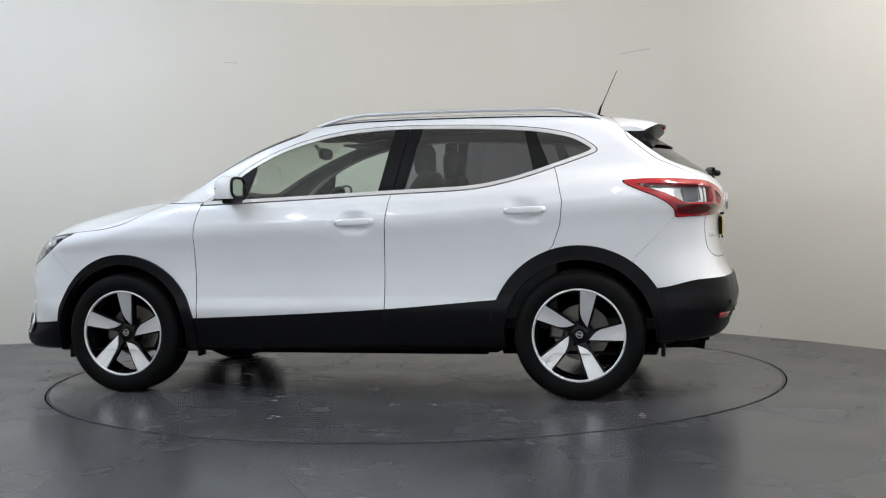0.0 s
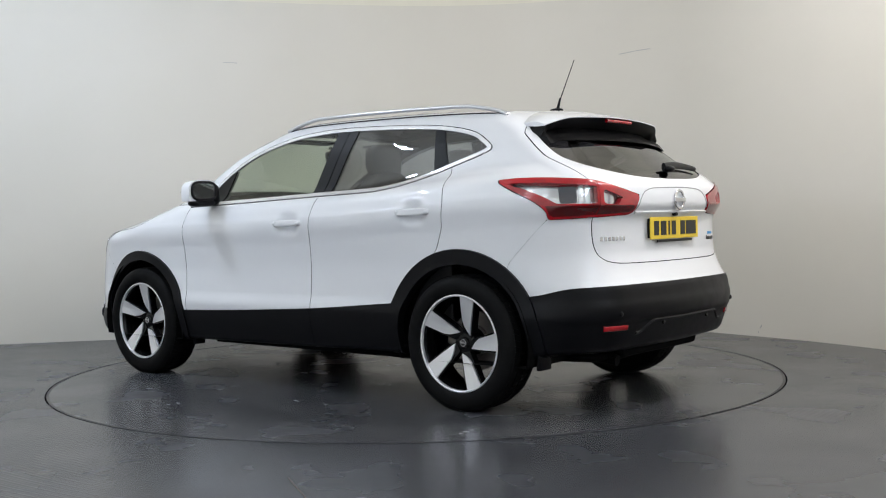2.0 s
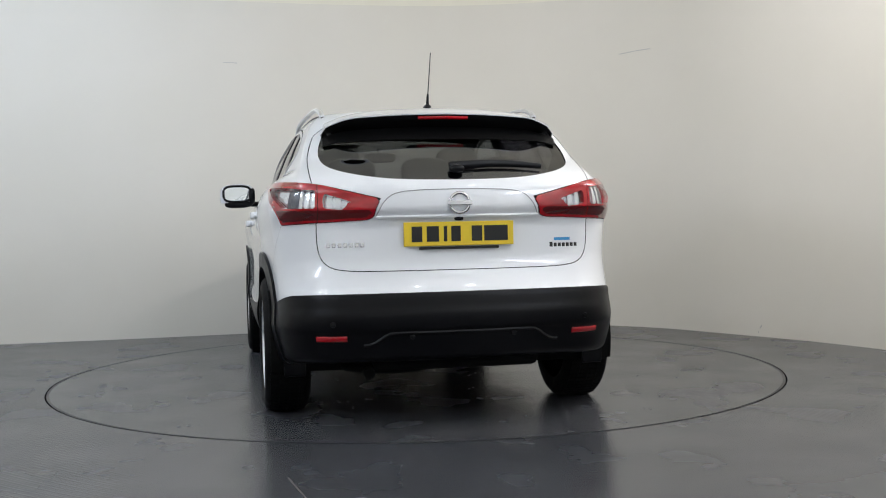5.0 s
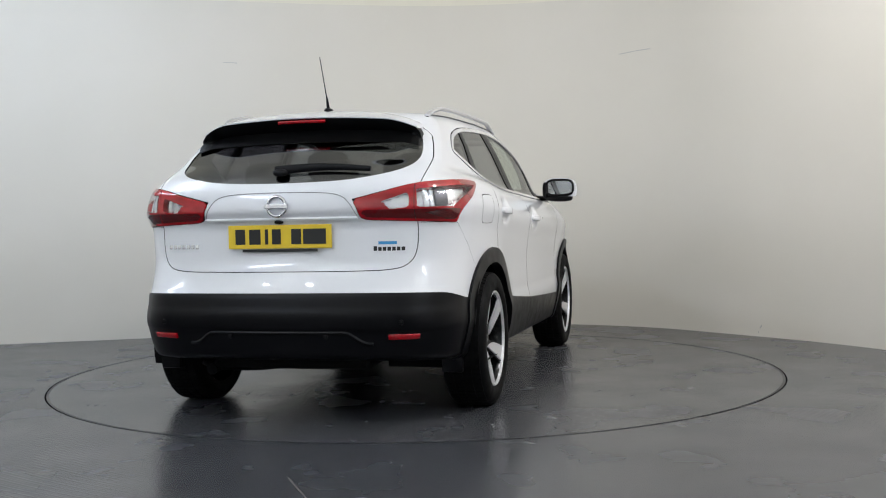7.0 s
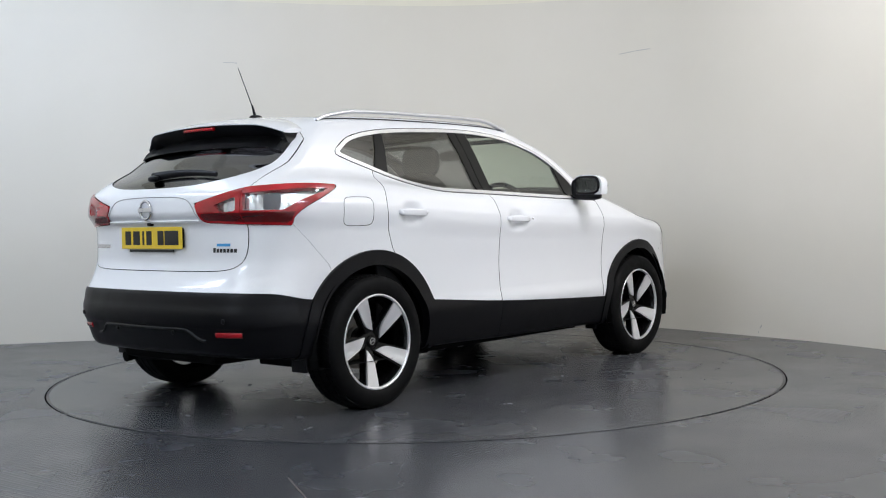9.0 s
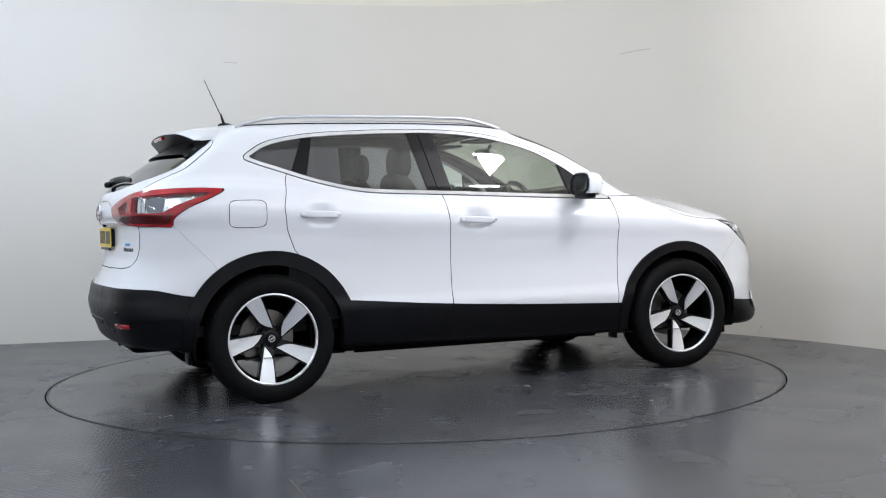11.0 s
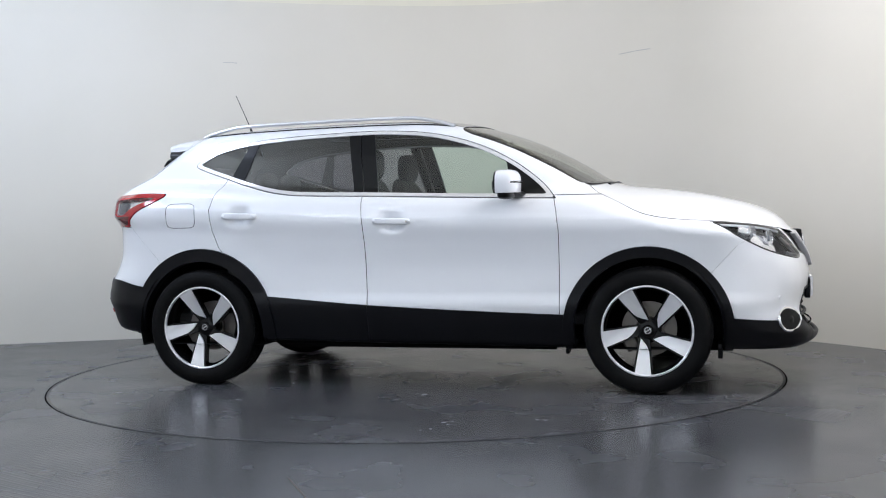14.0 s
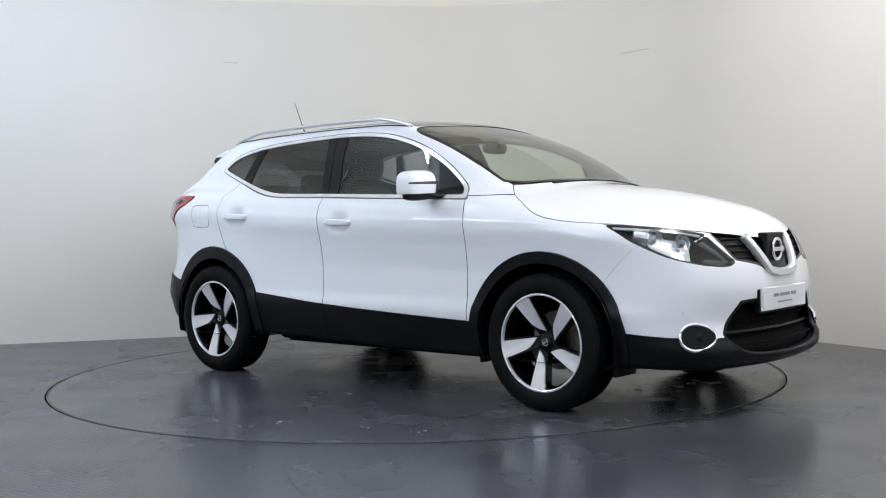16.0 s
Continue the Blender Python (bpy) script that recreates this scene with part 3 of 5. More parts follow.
def build_skin():
    whole = skin_grid()
    x, y, z = (whole[0][:, k] for k in range(3))
    # wheel openings
    d = np.minimum(np.hypot(x - AXLE, z - HUB_Z), np.hypot(x + AXLE, z - HUB_Z)) - 0.398
    m = clip(whole, np.where(y > 0.45, d, np.where(z < 0.45, d, 1)))

    def col(mesh):
        return mesh[0][:, 0], mesh[0][:, 1], mesh[0][:, 2]

    def split(mesh, g, gap=GAP):
        return clip(mesh, g(*col(mesh)) - gap), clip(mesh, -g(*col(mesh)) - gap)

    # black cladding
    flare, m = split(m, lambda x, y, z: np.where((y > 0.45), -arch(x, z), -1), 0.0008)
    low, m = split(m, lambda x, y, z: lerp(x, CLADLINE) - z, 0.0008)
    for sign, nm in ((1, "front_arch_flare"), (-1, "rear_arch_flare")):
        panel(nm, clip(flare, sign * flare[0][:, 0]), CLAD, CAR, "LR", 0.014, 0.05, "matt black plastic wheel arch flare")
    sill = clip(low, 1.1 - np.abs(low[0][:, 0]))
    for nm, g in (("front_sill_cladding", lambda x, y, z: x + 0.265), ("rear_sill_cladding", lambda x, y, z: -x - 0.265)):
        panel(nm, clip(sill, g(*col(sill)) - 0.0015), CLAD, CAR, "LR", 0.006, 0.02, "black plastic door sill cladding")
    nose, tail = clip(low, low[0][:, 0] - 1.1), clip(low, -1.1 - low[0][:, 0])
    panel("rear_bumper_cladding", tail, CLAD, CAR, "B", 0.006, 0.03, "black plastic lower rear bumper")
    hole, nose = split(nose, lambda x, y, z: np.where(x > 1.6, inside(y, z, LOWGRILLE), -1), 0)
    panel("front_bumper_lip", nose, CLAD, CAR, "B", 0.004, 0.05, "black plastic front bumper lip")
    hole2, m = split(m, lambda x, y, z: np.where(x > 1.6, inside(y, z, LOWGRILLE), -1), 0)

    # side windows and their chrome frame
    dlo = lambda x, y, z: np.where(y > 0.4, inside(x, z, DLO), -1)
    win, m = split(m, dlo, 0.0025)
    trim, win = split(win, lambda x, y, z: 0.022 - inside(x, z, DLO), 0.0)
    panel("window_trim", trim, TRIM, CAR, "LR", 0.003, 0.008, "bright chrome strip round the side windows")
    front = lambda z: polyline(z, [(1.08, -0.205), (1.50, -0.285)])
    rear1 = lambda z: polyline(z, [(1.08, -0.350), (1.50, -0.445)])
    rear0 = lambda z: polyline(z, [(1.10, -1.05), (1.20, -1.085), (1.50, -1.005)])
    quart = lambda z: polyline(z, [(1.20, -1.185), (1.50, -1.055)])
    fglass, win = split(win, lambda x, y, z: np.minimum(x - front(z), 0.585 - 0.25 * (z - 1.08) - x), 0.0)
    rglass, win = split(win, lambda x, y, z: np.minimum(rear1(z) - x, x - rear0(z)), 0.0)
    qglass, win = split(win, lambda x, y, z: quart(z) - x, 0.0)
    panel("front_window", fglass, GLASS, CAR, "LR", -0.004, 0.0, "clear front door glass")
    panel("rear_window", rglass, TINT, CAR, "LR", -0.004, 0.0, "dark privacy glass of the rear door")
    panel("quarter_window", qglass, TINT, CAR, "LR", -0.004, 0.0, "dark privacy quarter glass")
    for nm, lo, hi in (("rear_pillar_trim", -9, -0.8), ("door_pillar_trim", -0.8, 0.2), ("mirror_sail", 0.2, 9)):
        cover = clip(win, np.minimum(win[0][:, 0] - lo, hi - win[0][:, 0]))
        seam = cover[0][:, 0] - polyline(cover[0][:, 2], [(1.08, -0.292), (1.50, -0.372)])
        halves = [clip(cover, seam - 0.003), clip(cover, -seam - 0.003)] if nm == "door_pillar_trim" else [cover]
        for half in halves:
            panel(nm, half, MATT, CAR, "LR", 0.0, 0.02, "black window pillar trim")

    # lamps
    tail_u = lambda x, y, z: np.where(x < -1.3, inside(-x - y, z, TAILLAMP), -1)
    lamp, m = split(m, tail_u, 0.0022)
    panel("tail_lamp_housing", lamp, DARK, CAR, "LR", -0.045, 0.0, "dark tail lamp housing")
    for nm, a in (("outer", lambda x, y, z: y - 0.648), ("inner", lambda x, y, z: 0.648 - y)):
        one = clip(lamp, a(*col(lamp)) - 0.0015)
        clear, red = split(one, lambda x, y, z: np.maximum(inside(-x - y, z, TAILCLEAR), inside(-x - y, z, TAILCLEAR2)), 0.0)
        panel("tail_lamp", red, REDLENS, CAR, "LR", 0.006, 0.03, "red tail lamp lens with a clear centre")
        deep = clip(red, np.minimum(inside(-red[0][:, 0] - red[0][:, 1], red[0][:, 2], TAILLAMP) - 0.014, 1.022 - red[0][:, 2]))
        panel("lamp_band", deep, DEEPRED, CAR, "LR", 0.0066, 0.0, "deep red lower band of the tail lamp")
        panel("lamp_lens", clear, LENS, CAR, "LR", 0.004, 0.0, "clear lens of the tail lamp")
        panel("lamp_reflector", clear, SILVER, CAR, "LR", -0.03, 0.0, "silver reflector behind the lens")
        if nm == "outer":
            u = -clear[0][:, 0] - clear[0][:, 1]
            cell = clip(clear, np.minimum(np.minimum(u - 1.09, 1.21 - u), np.minimum(clear[0][:, 2] - 1.036, 1.118 - clear[0][:, 2])))
            panel("lamp_cell", cell, LAMPGREY, CAR, "LR", -0.018, 0.012, "dark grey ribbed cell of the tail lamp")
        for lo, hi in ((1.225, 1.255), (1.275, 1.305), (1.42, 1.45), (1.47, 1.50)):
            u = -clear[0][:, 0] - clear[0][:, 1]
            if u.min() < lo and u.max() > hi:
                panel("lamp_rib", clip(clear, np.minimum(u - lo, hi - u)), SILVER, CAR, "LR", -0.014, 0.016, "silver rib of the reflector")
    head, m = split(m, lambda x, y, z: np.where(x > 1.3, inside(x - y, z, HEADLAMP), -1), 0.001)
    panel("headlamp_lens", head, LENS, CAR, "LR", 0.003, 0.0, "clear plastic headlamp lens")
    panel("headlamp_housing", head, MATT, CAR, "LR", -0.055, 0.0, "dark headlamp housing")
    hu = head[0][:, 0] - head[0][:, 1]
    panel("headlamp_bezel", clip(head, np.minimum(np.minimum(hu - 1.06, 1.43 - hu), inside(hu, head[0][:, 2], HEADLAMP) - 0.022)), SILVER, CAR, "LR", -0.046, 0.0, "bright silver bezel round the projectors")
    panel("headlamp_edge", clip(head, 0.007 - inside(head[0][:, 0] - head[0][:, 1], head[0][:, 2], HEADLAMP)), GLOSS, CAR, "LR", 0.001, 0.05)

    # grille
    gr, m = split(m, lambda x, y, z: np.where(x > 1.6, np.minimum(inside(y, z, GRILLE), -inside(x, y, HOODP)), -1), 0.0)
    panel("grille", gr, MATT, CAR, "B", -0.02, 0.0, "gloss black front grille")
    panel("grille_frame", clip(gr, 0.012 - inside(gr[0][:, 1], gr[0][:, 2], GRILLE)), GLOSS, CAR, "B", 0.0, 0.03)

    # glass in front, above and behind
    ws, m = split(m, lambda x, y, z: np.where((z > 1.05), inside(x, y, SCREEN), -1), 0.001)
    edge, ws = split(ws, lambda x, y, z: 0.02 - inside(x, y, SCREEN), 0.0)
    panel("windscreen", ws, WSGLASS, CAR, "B", -0.003, 0.0, "clear laminated windscreen")
    panel("windscreen_seal", edge, GLOSS, CAR, "B", -0.003, 0.02, "black windscreen edge band")
    rg, m = split(m, lambda x, y, z: np.where((z > 1.3), inside(x, y, ROOFGLASS), -1), 0.001)
    panel("roof_glass", rg, GLOSS, CAR, "B", 0.001, 0.01, "black glass roof panel")
    gate, m = split(m, lambda x, y, z: np.minimum(-1.44 - 0.35 * y ** 2 - x, inside(y, z, GATE)))
    bg, gate = split(gate, lambda x, y, z: inside(y, z, BACKGLASS), 0.001)
    panel("rear_screen", bg, SCREENT, CAR, "B", -0.004, 0.0, "dark privacy rear screen")
    panel("tailgate", gate, PAINT, CAR, "B", label="white painted tailgate")
    panel("tailgate_lining", gate, DARK, CAR, "B", -0.02, 0.0)

    # a dark sheet added under the panels, so that their gaps look shaded
    panel("gap_shade_shell", m, DARK, CAR, "B", -0.016, 0.0, "dark sheet added behind the panels as shade in their gaps")

    # painted panels
    hood, m = split(m, lambda x, y, z: np.where(z > 0.8, inside(x, y, HOODP), -1))
    panel("bonnet", hood, PAINT, CAR, "B", label="white painted bonnet")
    scut, m = split(m, lambda x, y, z: np.where((z > 1.0) & (x > 0.8), np.minimum(np.minimum(x - np.interp(y, [0, 0.25, 0.52, 0.68], [1.075, 1.055, 1.0, 0.93]), 0.652 - y), 1.2 - x), -1), 0.0)
    panel("scuttle", scut, CLAD, CAR, "B", -0.006, 0.01, "black scuttle below the windscreen")
    fd = lambda z: polyline(z, [(0.40, 0.850), (0.90, 0.853), (1.00, 0.840), (1.08, 0.822), (1.5, 0.3)])
    mid = lambda z: polyline(z, [(0.40, -0.262), (0.80, -0.272), (0.95, -0.280), (1.11, -0.300), (1.5, -0.36)])
    rd = lambda z: polyline(z, [(0.40, -0.85), (0.82, -1.195), (0.93, -1.235), (1.05, -1.248), (1.15, -1.225), (1.24, -1.19), (1.6, -1.1)])
    below = lambda x, y, z: np.where(y > 0.5, np.interp(x, [-1.25, -1.0, -0.7, 0.2, 0.9], [1.28, 1.20, 1.135, 1.10, 1.085]) - z, -1)
    door, m = split(m, lambda x, y, z: np.minimum(np.minimum(fd(z) - x, x - mid(z)), below(x, y, z)))
    panel("front_door", door, PAINT, CAR, "LR", label="white painted front door")
    door, m = split(m, lambda x, y, z: np.minimum(np.minimum(mid(z) - x, x - rd(z)), below(x, y, z)))
    panel("rear_door", door, PAINT, CAR, "LR", label="white painted rear door")
    bump_f, m = split(m, lambda x, y, z: np.minimum(x - polyline(z, [(0.40, 1.60), (0.65, 1.66), (0.80, 1.80), (0.9, 2.0)]), 0.93 - z), 0.0007)
    panel("front_bumper", bump_f, PAINT, CAR, "B", label="white painted front bumper")
    bump_r, m = split(m, lambda x, y, z: np.minimum(polyline(z, [(0.55, -1.55), (0.75, -1.62), (0.955, -1.82)]) - x, 0.957 - z), 0.0006)
    panel("rear_bumper", bump_r, PAINT, CAR, "B", label="white painted rear bumper")
    fend, m = split(m, lambda x, y, z: np.minimum(x - fd(z), 1.09 - z))
    panel("front_wing", fend, PAINT, CAR, "LR", label="white painted front wing")
    flap, right = split(m, lambda x, y, z: np.where(y > 0.5, inside(x, z, FLAP), -1), 0.0016)
    panel("fuel_flap", flap, PAINT, CAR, "R", label="white painted fuel filler flap")
    panel("body_side", m, PAINT, CAR, "L", label="white painted body side and roof")
    panel("body_side", right, PAINT, CAR, "R", label="white painted body side and roof")
    inner = clip(m, m[0][:, 2] - 0.95)
    panel("inner_lining", inner, CLOTH, CAR, "B", -0.03, 0.0, "dark inner lining")


build_skin()


# ---- wheels ----
def build_wheel():
    """A wheel about its y axis, its face to +y, hub at the origin."""
    prof = [(0.247, -0.105), (0.262, -0.112), (0.300, -0.114), (0.325, -0.106), (0.338, -0.092), (0.343, -0.07), (0.3435, 0.0), (0.343, 0.07), (0.338, 0.092), (0.325, 0.106), (0.300, 0.114), (0.262, 0.112), (0.247, 0.100)]
    tyre = smooth(part("wheel", lathe_bm(prof, 96), RUBBER, None, "road wheel with a black tyre"), 50)
    bm = bmesh.new()
    # tread blocks: shallow grooves as raised ribs
    for k in range(72):
        a = 2 * math.pi * k / 72
        for y0, y1, sk in ((-0.088, -0.052, 0.02), (-0.044, -0.006, 0.0), (0.006, 0.044, 0.0), (0.052, 0.088, -0.02)):
            vs = []
            for yy, s in ((y0, -sk), (y1, sk)):
                for da in (-0.036, 0.036):
                    vs.append([(r * math.cos(a + da + s), yy, r * math.sin(a + da + s)) for r in (0.340, 0.3475 if abs(yy) < 0.08 else 0.344)])
            v = [[bm.verts.new(c) for c in q] for q in vs]
            bm.faces.new((v[0][1], v[1][1], v[3][1], v[2][1]))
            for i, j in ((0, 1), (1, 3), (3, 2), (2, 0)):
                bm.faces.new((v[i][0], v[j][0], v[j][1], v[i][1]))
    bmesh.ops.recalc_face_normals(bm, faces=bm.faces[:])
    part("tread", bm, RUBBER, tyre, "tyre tread blocks")
    # rim: barrel, and a bright machined lip
    smooth(part("rim", lathe_bm([(0.246, -0.10), (0.235, -0.085), (0.225, -0.02), (0.222, 0.06), (0.232, 0.085), (0.240, 0.098)], 96), WHEELBLACK, tyre, "gloss black rim barrel"), 40)
    smooth(part("rim_lip", lathe_bm([(0.235, 0.090), (0.237, 0.101), (0.241, 0.104), (0.247, 0.103), (0.250, 0.099), (0.248, 0.090)], 96), ALLOY, tyre, "bright machined rim lip"), 30)
    # five spokes: broad at the rim, one edge swept to a point beside the hub
    for k in range(5):
        turn = Matrix.Rotation(2 * math.pi * k / 5, 4, "Y")
        line = curve2([(0.237, -0.045, 1), (0.242, 0.0), (0.237, 0.043, 1), (0.175, 0.031), (0.113, 0.019, 1), (0.080, 0.000), (0.048, -0.032, 1), (0.100, -0.036), (0.170, -0.041)], 6)

        def place(u, v, w, turn=turn):
            face = 0.097 - 0.28 * max(0.243 - u, 0) ** 1.2
            return turn @ Vector((v, face + w, u))
        bm = slab_bm(line, place, -0.012)
        part("spoke", bm, ALLOY, tyre, "bright machined alloy spoke")
        # black pocket side of the spoke, a little wider and deeper
        line2 = curve2([(0.236, -0.055, 1), (0.242, 0.0), (0.236, 0.053, 1), (0.175, 0.040), (0.110, 0.028), (0.050, 0.016, 1), (0.042, -0.038, 1), (0.095, -0.046), (0.165, -0.051)], 6)
        bm = slab_bm(line2, lambda u, v, w, pl=place: pl(u, v, w - 0.008), -0.04)
        part("spoke_back", bm, WHEELBLACK, tyre, "gloss black spoke side")
    hub = smooth(part("hub", lathe_bm([(0.0005, 0.046), (0.045, 0.046), (0.062, 0.040), (0.070, 0.02), (0.070, -0.04), (0.0005, -0.04)], 40), WHEELBLACK, tyre, "gloss black wheel hub"), 40)
    smooth(part("hub_cap", lathe_bm([(0.0005, 0.058), (0.024, 0.057), (0.029, 0.052), (0.030, 0.044), (0.0005, 0.044)], 32), WHEELBLACK, hub, "black centre cap with a silver badge"), 40)
    smooth(part("cap_badge", lathe_bm([(0.014, 0.058), (0.014, 0.0605), (0.019, 0.0605), (0.019, 0.058)], 32), BRUSHED, hub, "silver ring badge"), 40)
    part("cap_bar", box_bm(-0.02, 0.02, 0.0575, 0.061, -0.004, 0.004), BRUSHED, hub)
    for k in range(5):
        a = 2 * math.pi * (k + 0.5) / 5 + math.pi / 2
        bm = lathe_bm([(0.0005, 0.048), (0.008, 0.048), (0.010, 0.044), (0.010, 0.03)], 6)
        bmesh.ops.translate(bm, vec=(0.052 * math.cos(a), 0, 0.052 * math.sin(a)), verts=bm.verts[:])
        part("wheel_nut", bm, WHEELBLACK, hub)
    smooth(part("brake_disc", lathe_bm([(0.0005, -0.035), (0.08, -0.035), (0.082, -0.05), (0.150, -0.05), (0.150, -0.074), (0.0005, -0.074)], 56), IRON, tyre, "grey iron brake disc"), 30)
    part("brake_caliper", box_bm(0.085, 0.165, -0.10, -0.02, -0.06, 0.06, 0.012), IRON, tyre)
    return tyre


WHEEL_Y = 0.776
first = build_wheel()
first.parent = CAR
first.matrix_basis = pose(AXLE, WHEEL_Y, HUB_Z, 0, -3, 0)
for wx, side, spin in ((-AXLE, 1, -13), (AXLE, -1, 30), (-AXLE, -1, 27)):
    w = copy_thing(first, pose(wx, side * WHEEL_Y, HUB_Z, 0, spin, 0 if side > 0 else 180))
# wheel housings, axles and the underside
for sx in (-AXLE, AXLE):
    for sy in (1, -1):
        bm = lathe_bm([(0.02, 0.42), (0.418, 0.42), (0.418, 0.862)], 48)
        for v in bm.verts:
            v.co.z = max(v.co.z, -0.10)
        if sy < 0:
            bmesh.ops.scale(bm, vec=(1, -1, 1), verts=bm.verts[:])
        bmesh.ops.translate(bm, vec=(sx, 0, HUB_Z), verts=bm.verts[:])
        part("wheel_housing", bm, DARK, CAR, "dark wheel arch liner")
    part("axle_beam", box_bm(sx - 0.08, sx + 0.08, -0.70, 0.70, 0.22, 0.40, 0.03), DARK, CAR)
part("underbody", box_bm(-0.88, 0.88, -0.70, 0.70, 0.225, 0.36, 0.03), DARK, CAR, "dark underbody tray")
part("underbody_front", box_bm(1.0, 2.05, -0.40, 0.40, 0.23, 0.60, 0.03), DARK, CAR)
part("underbody_rear", box_bm(-2.0, -0.95, -0.40, 0.40, 0.26, 0.60, 0.03), DARK, CAR)


# ---- fittings ----
def solve(make, lo, hi):
    """The place along a line at which it leaves the skin; inside at lo."""
    for _ in range(17):
        mid = (lo + hi) / 2
        if float(skin(np.array(make(mid), float))) < 0:
            lo = mid
        else:
            hi = mid
    return (lo + hi) / 2


def side_y(x, z):
    return solve(lambda v: (x, v, z), 0.0, 1.2)


def nose_x(y, z):
    return solve(lambda v: (v, y, z), 1.2, 2.6)


def tail_x(y, z):
    return solve(lambda v: (-v, y, z), 1.2, 2.6) * -1


def top_z(x, y):
    return solve(lambda v: (x, y, v), 0.8, 1.8)


def blob_bm(c, size, e=0.7, nu=32, nv=18, cut=None):
    """A rounded box: a ball pushed out towards its corners."""
    bm = bmesh.new()
    bmesh.ops.create_uvsphere(bm, u_segments=nu, v_segments=nv, radius=1)
    f = lambda v: math.copysign(abs(v) ** e, v)
    for v in bm.verts:
        v.co = Vector((c[0] + size[0] * f(v.co.x), c[1] + size[1] * f(v.co.y), c[2] + size[2] * f(v.co.z)))
        if cut:
            cut(v.co)
    return bm


def mirrored(bm):
    """A copy of a bmesh on the car's other side."""
    out = bm.copy()
    for v in out.verts:
        v.co.y *= -1
    bmesh.ops.reverse_faces(out, faces=out.faces[:])
    return out


def pair(name, bm, mat, parent, label="", angle=45):
    other = mirrored(bm)
    return [smooth(part(name, bm, mat, parent, label), angle), smooth(part(name, other, mat, parent, label), angle)]


def strip_bm(pts, width, thick, facing):
    """A flat moulding along points on the skin; facing(p) gives its outward way."""
    bm = bmesh.new()
    rows = []
    pts = [Vector(p) for p in pts]
    for i, p in enumerate(pts):
        d = (pts[min(i + 1, len(pts) - 1)] - pts[max(i - 1, 0)]).normalized()
        n = Vector(facing(p)).normalized()
        s = n.cross(d).normalized() * width / 2
        rows.append([bm.verts.new(p + q) for q in (-s - n * 0.01, -s + n * thick * 0.6, -s * 0.7 + n * thick, s * 0.7 + n * thick, s + n * thick * 0.6, s - n * 0.01)])
    for a, b in zip(rows, rows[1:]):
        for j in range(5):
            bm.faces.new((a[j], a[j + 1], b[j + 1], b[j]))
    bm.faces.new(rows[0])
    bm.faces.new(rows[-1][::-1])
    bmesh.ops.recalc_face_normals(bm, faces=bm.faces[:])
    return bm


def out_of(p):
    return normal_of(np.array([[p[0], p[1], p[2]]], float))[0]


def door_handles():
    for hx, hz in HANDLES:
        y = side_y(hx + 0.10, hz)
        bm = blob_bm((hx, y + 0.020, hz), (0.118, 0.014, 0.019), 0.55)
        for v in bm.verts:
            v.co.y -= 2.2 * (v.co.x - hx) ** 2 * 0.9
            v.co.z -= 0.03 * (v.co.x - hx)
        pair("door_handle", bm, PAINT, CAR, "white painted door handle")
        for ex in (-0.095, 0.095):
            pair("handle_mount", blob_bm((hx + ex, y - 0.002, hz), (0.018, 0.02, 0.013), 0.7, 16, 10), PAINT, CAR)
    part("door_lock", blob_bm((-0.005, -side_y(0.0, 0.962) - 0.034, 0.960), (0.007, 0.003, 0.007), 1, 12, 8), CHROME, CAR, "chrome lock cylinder")


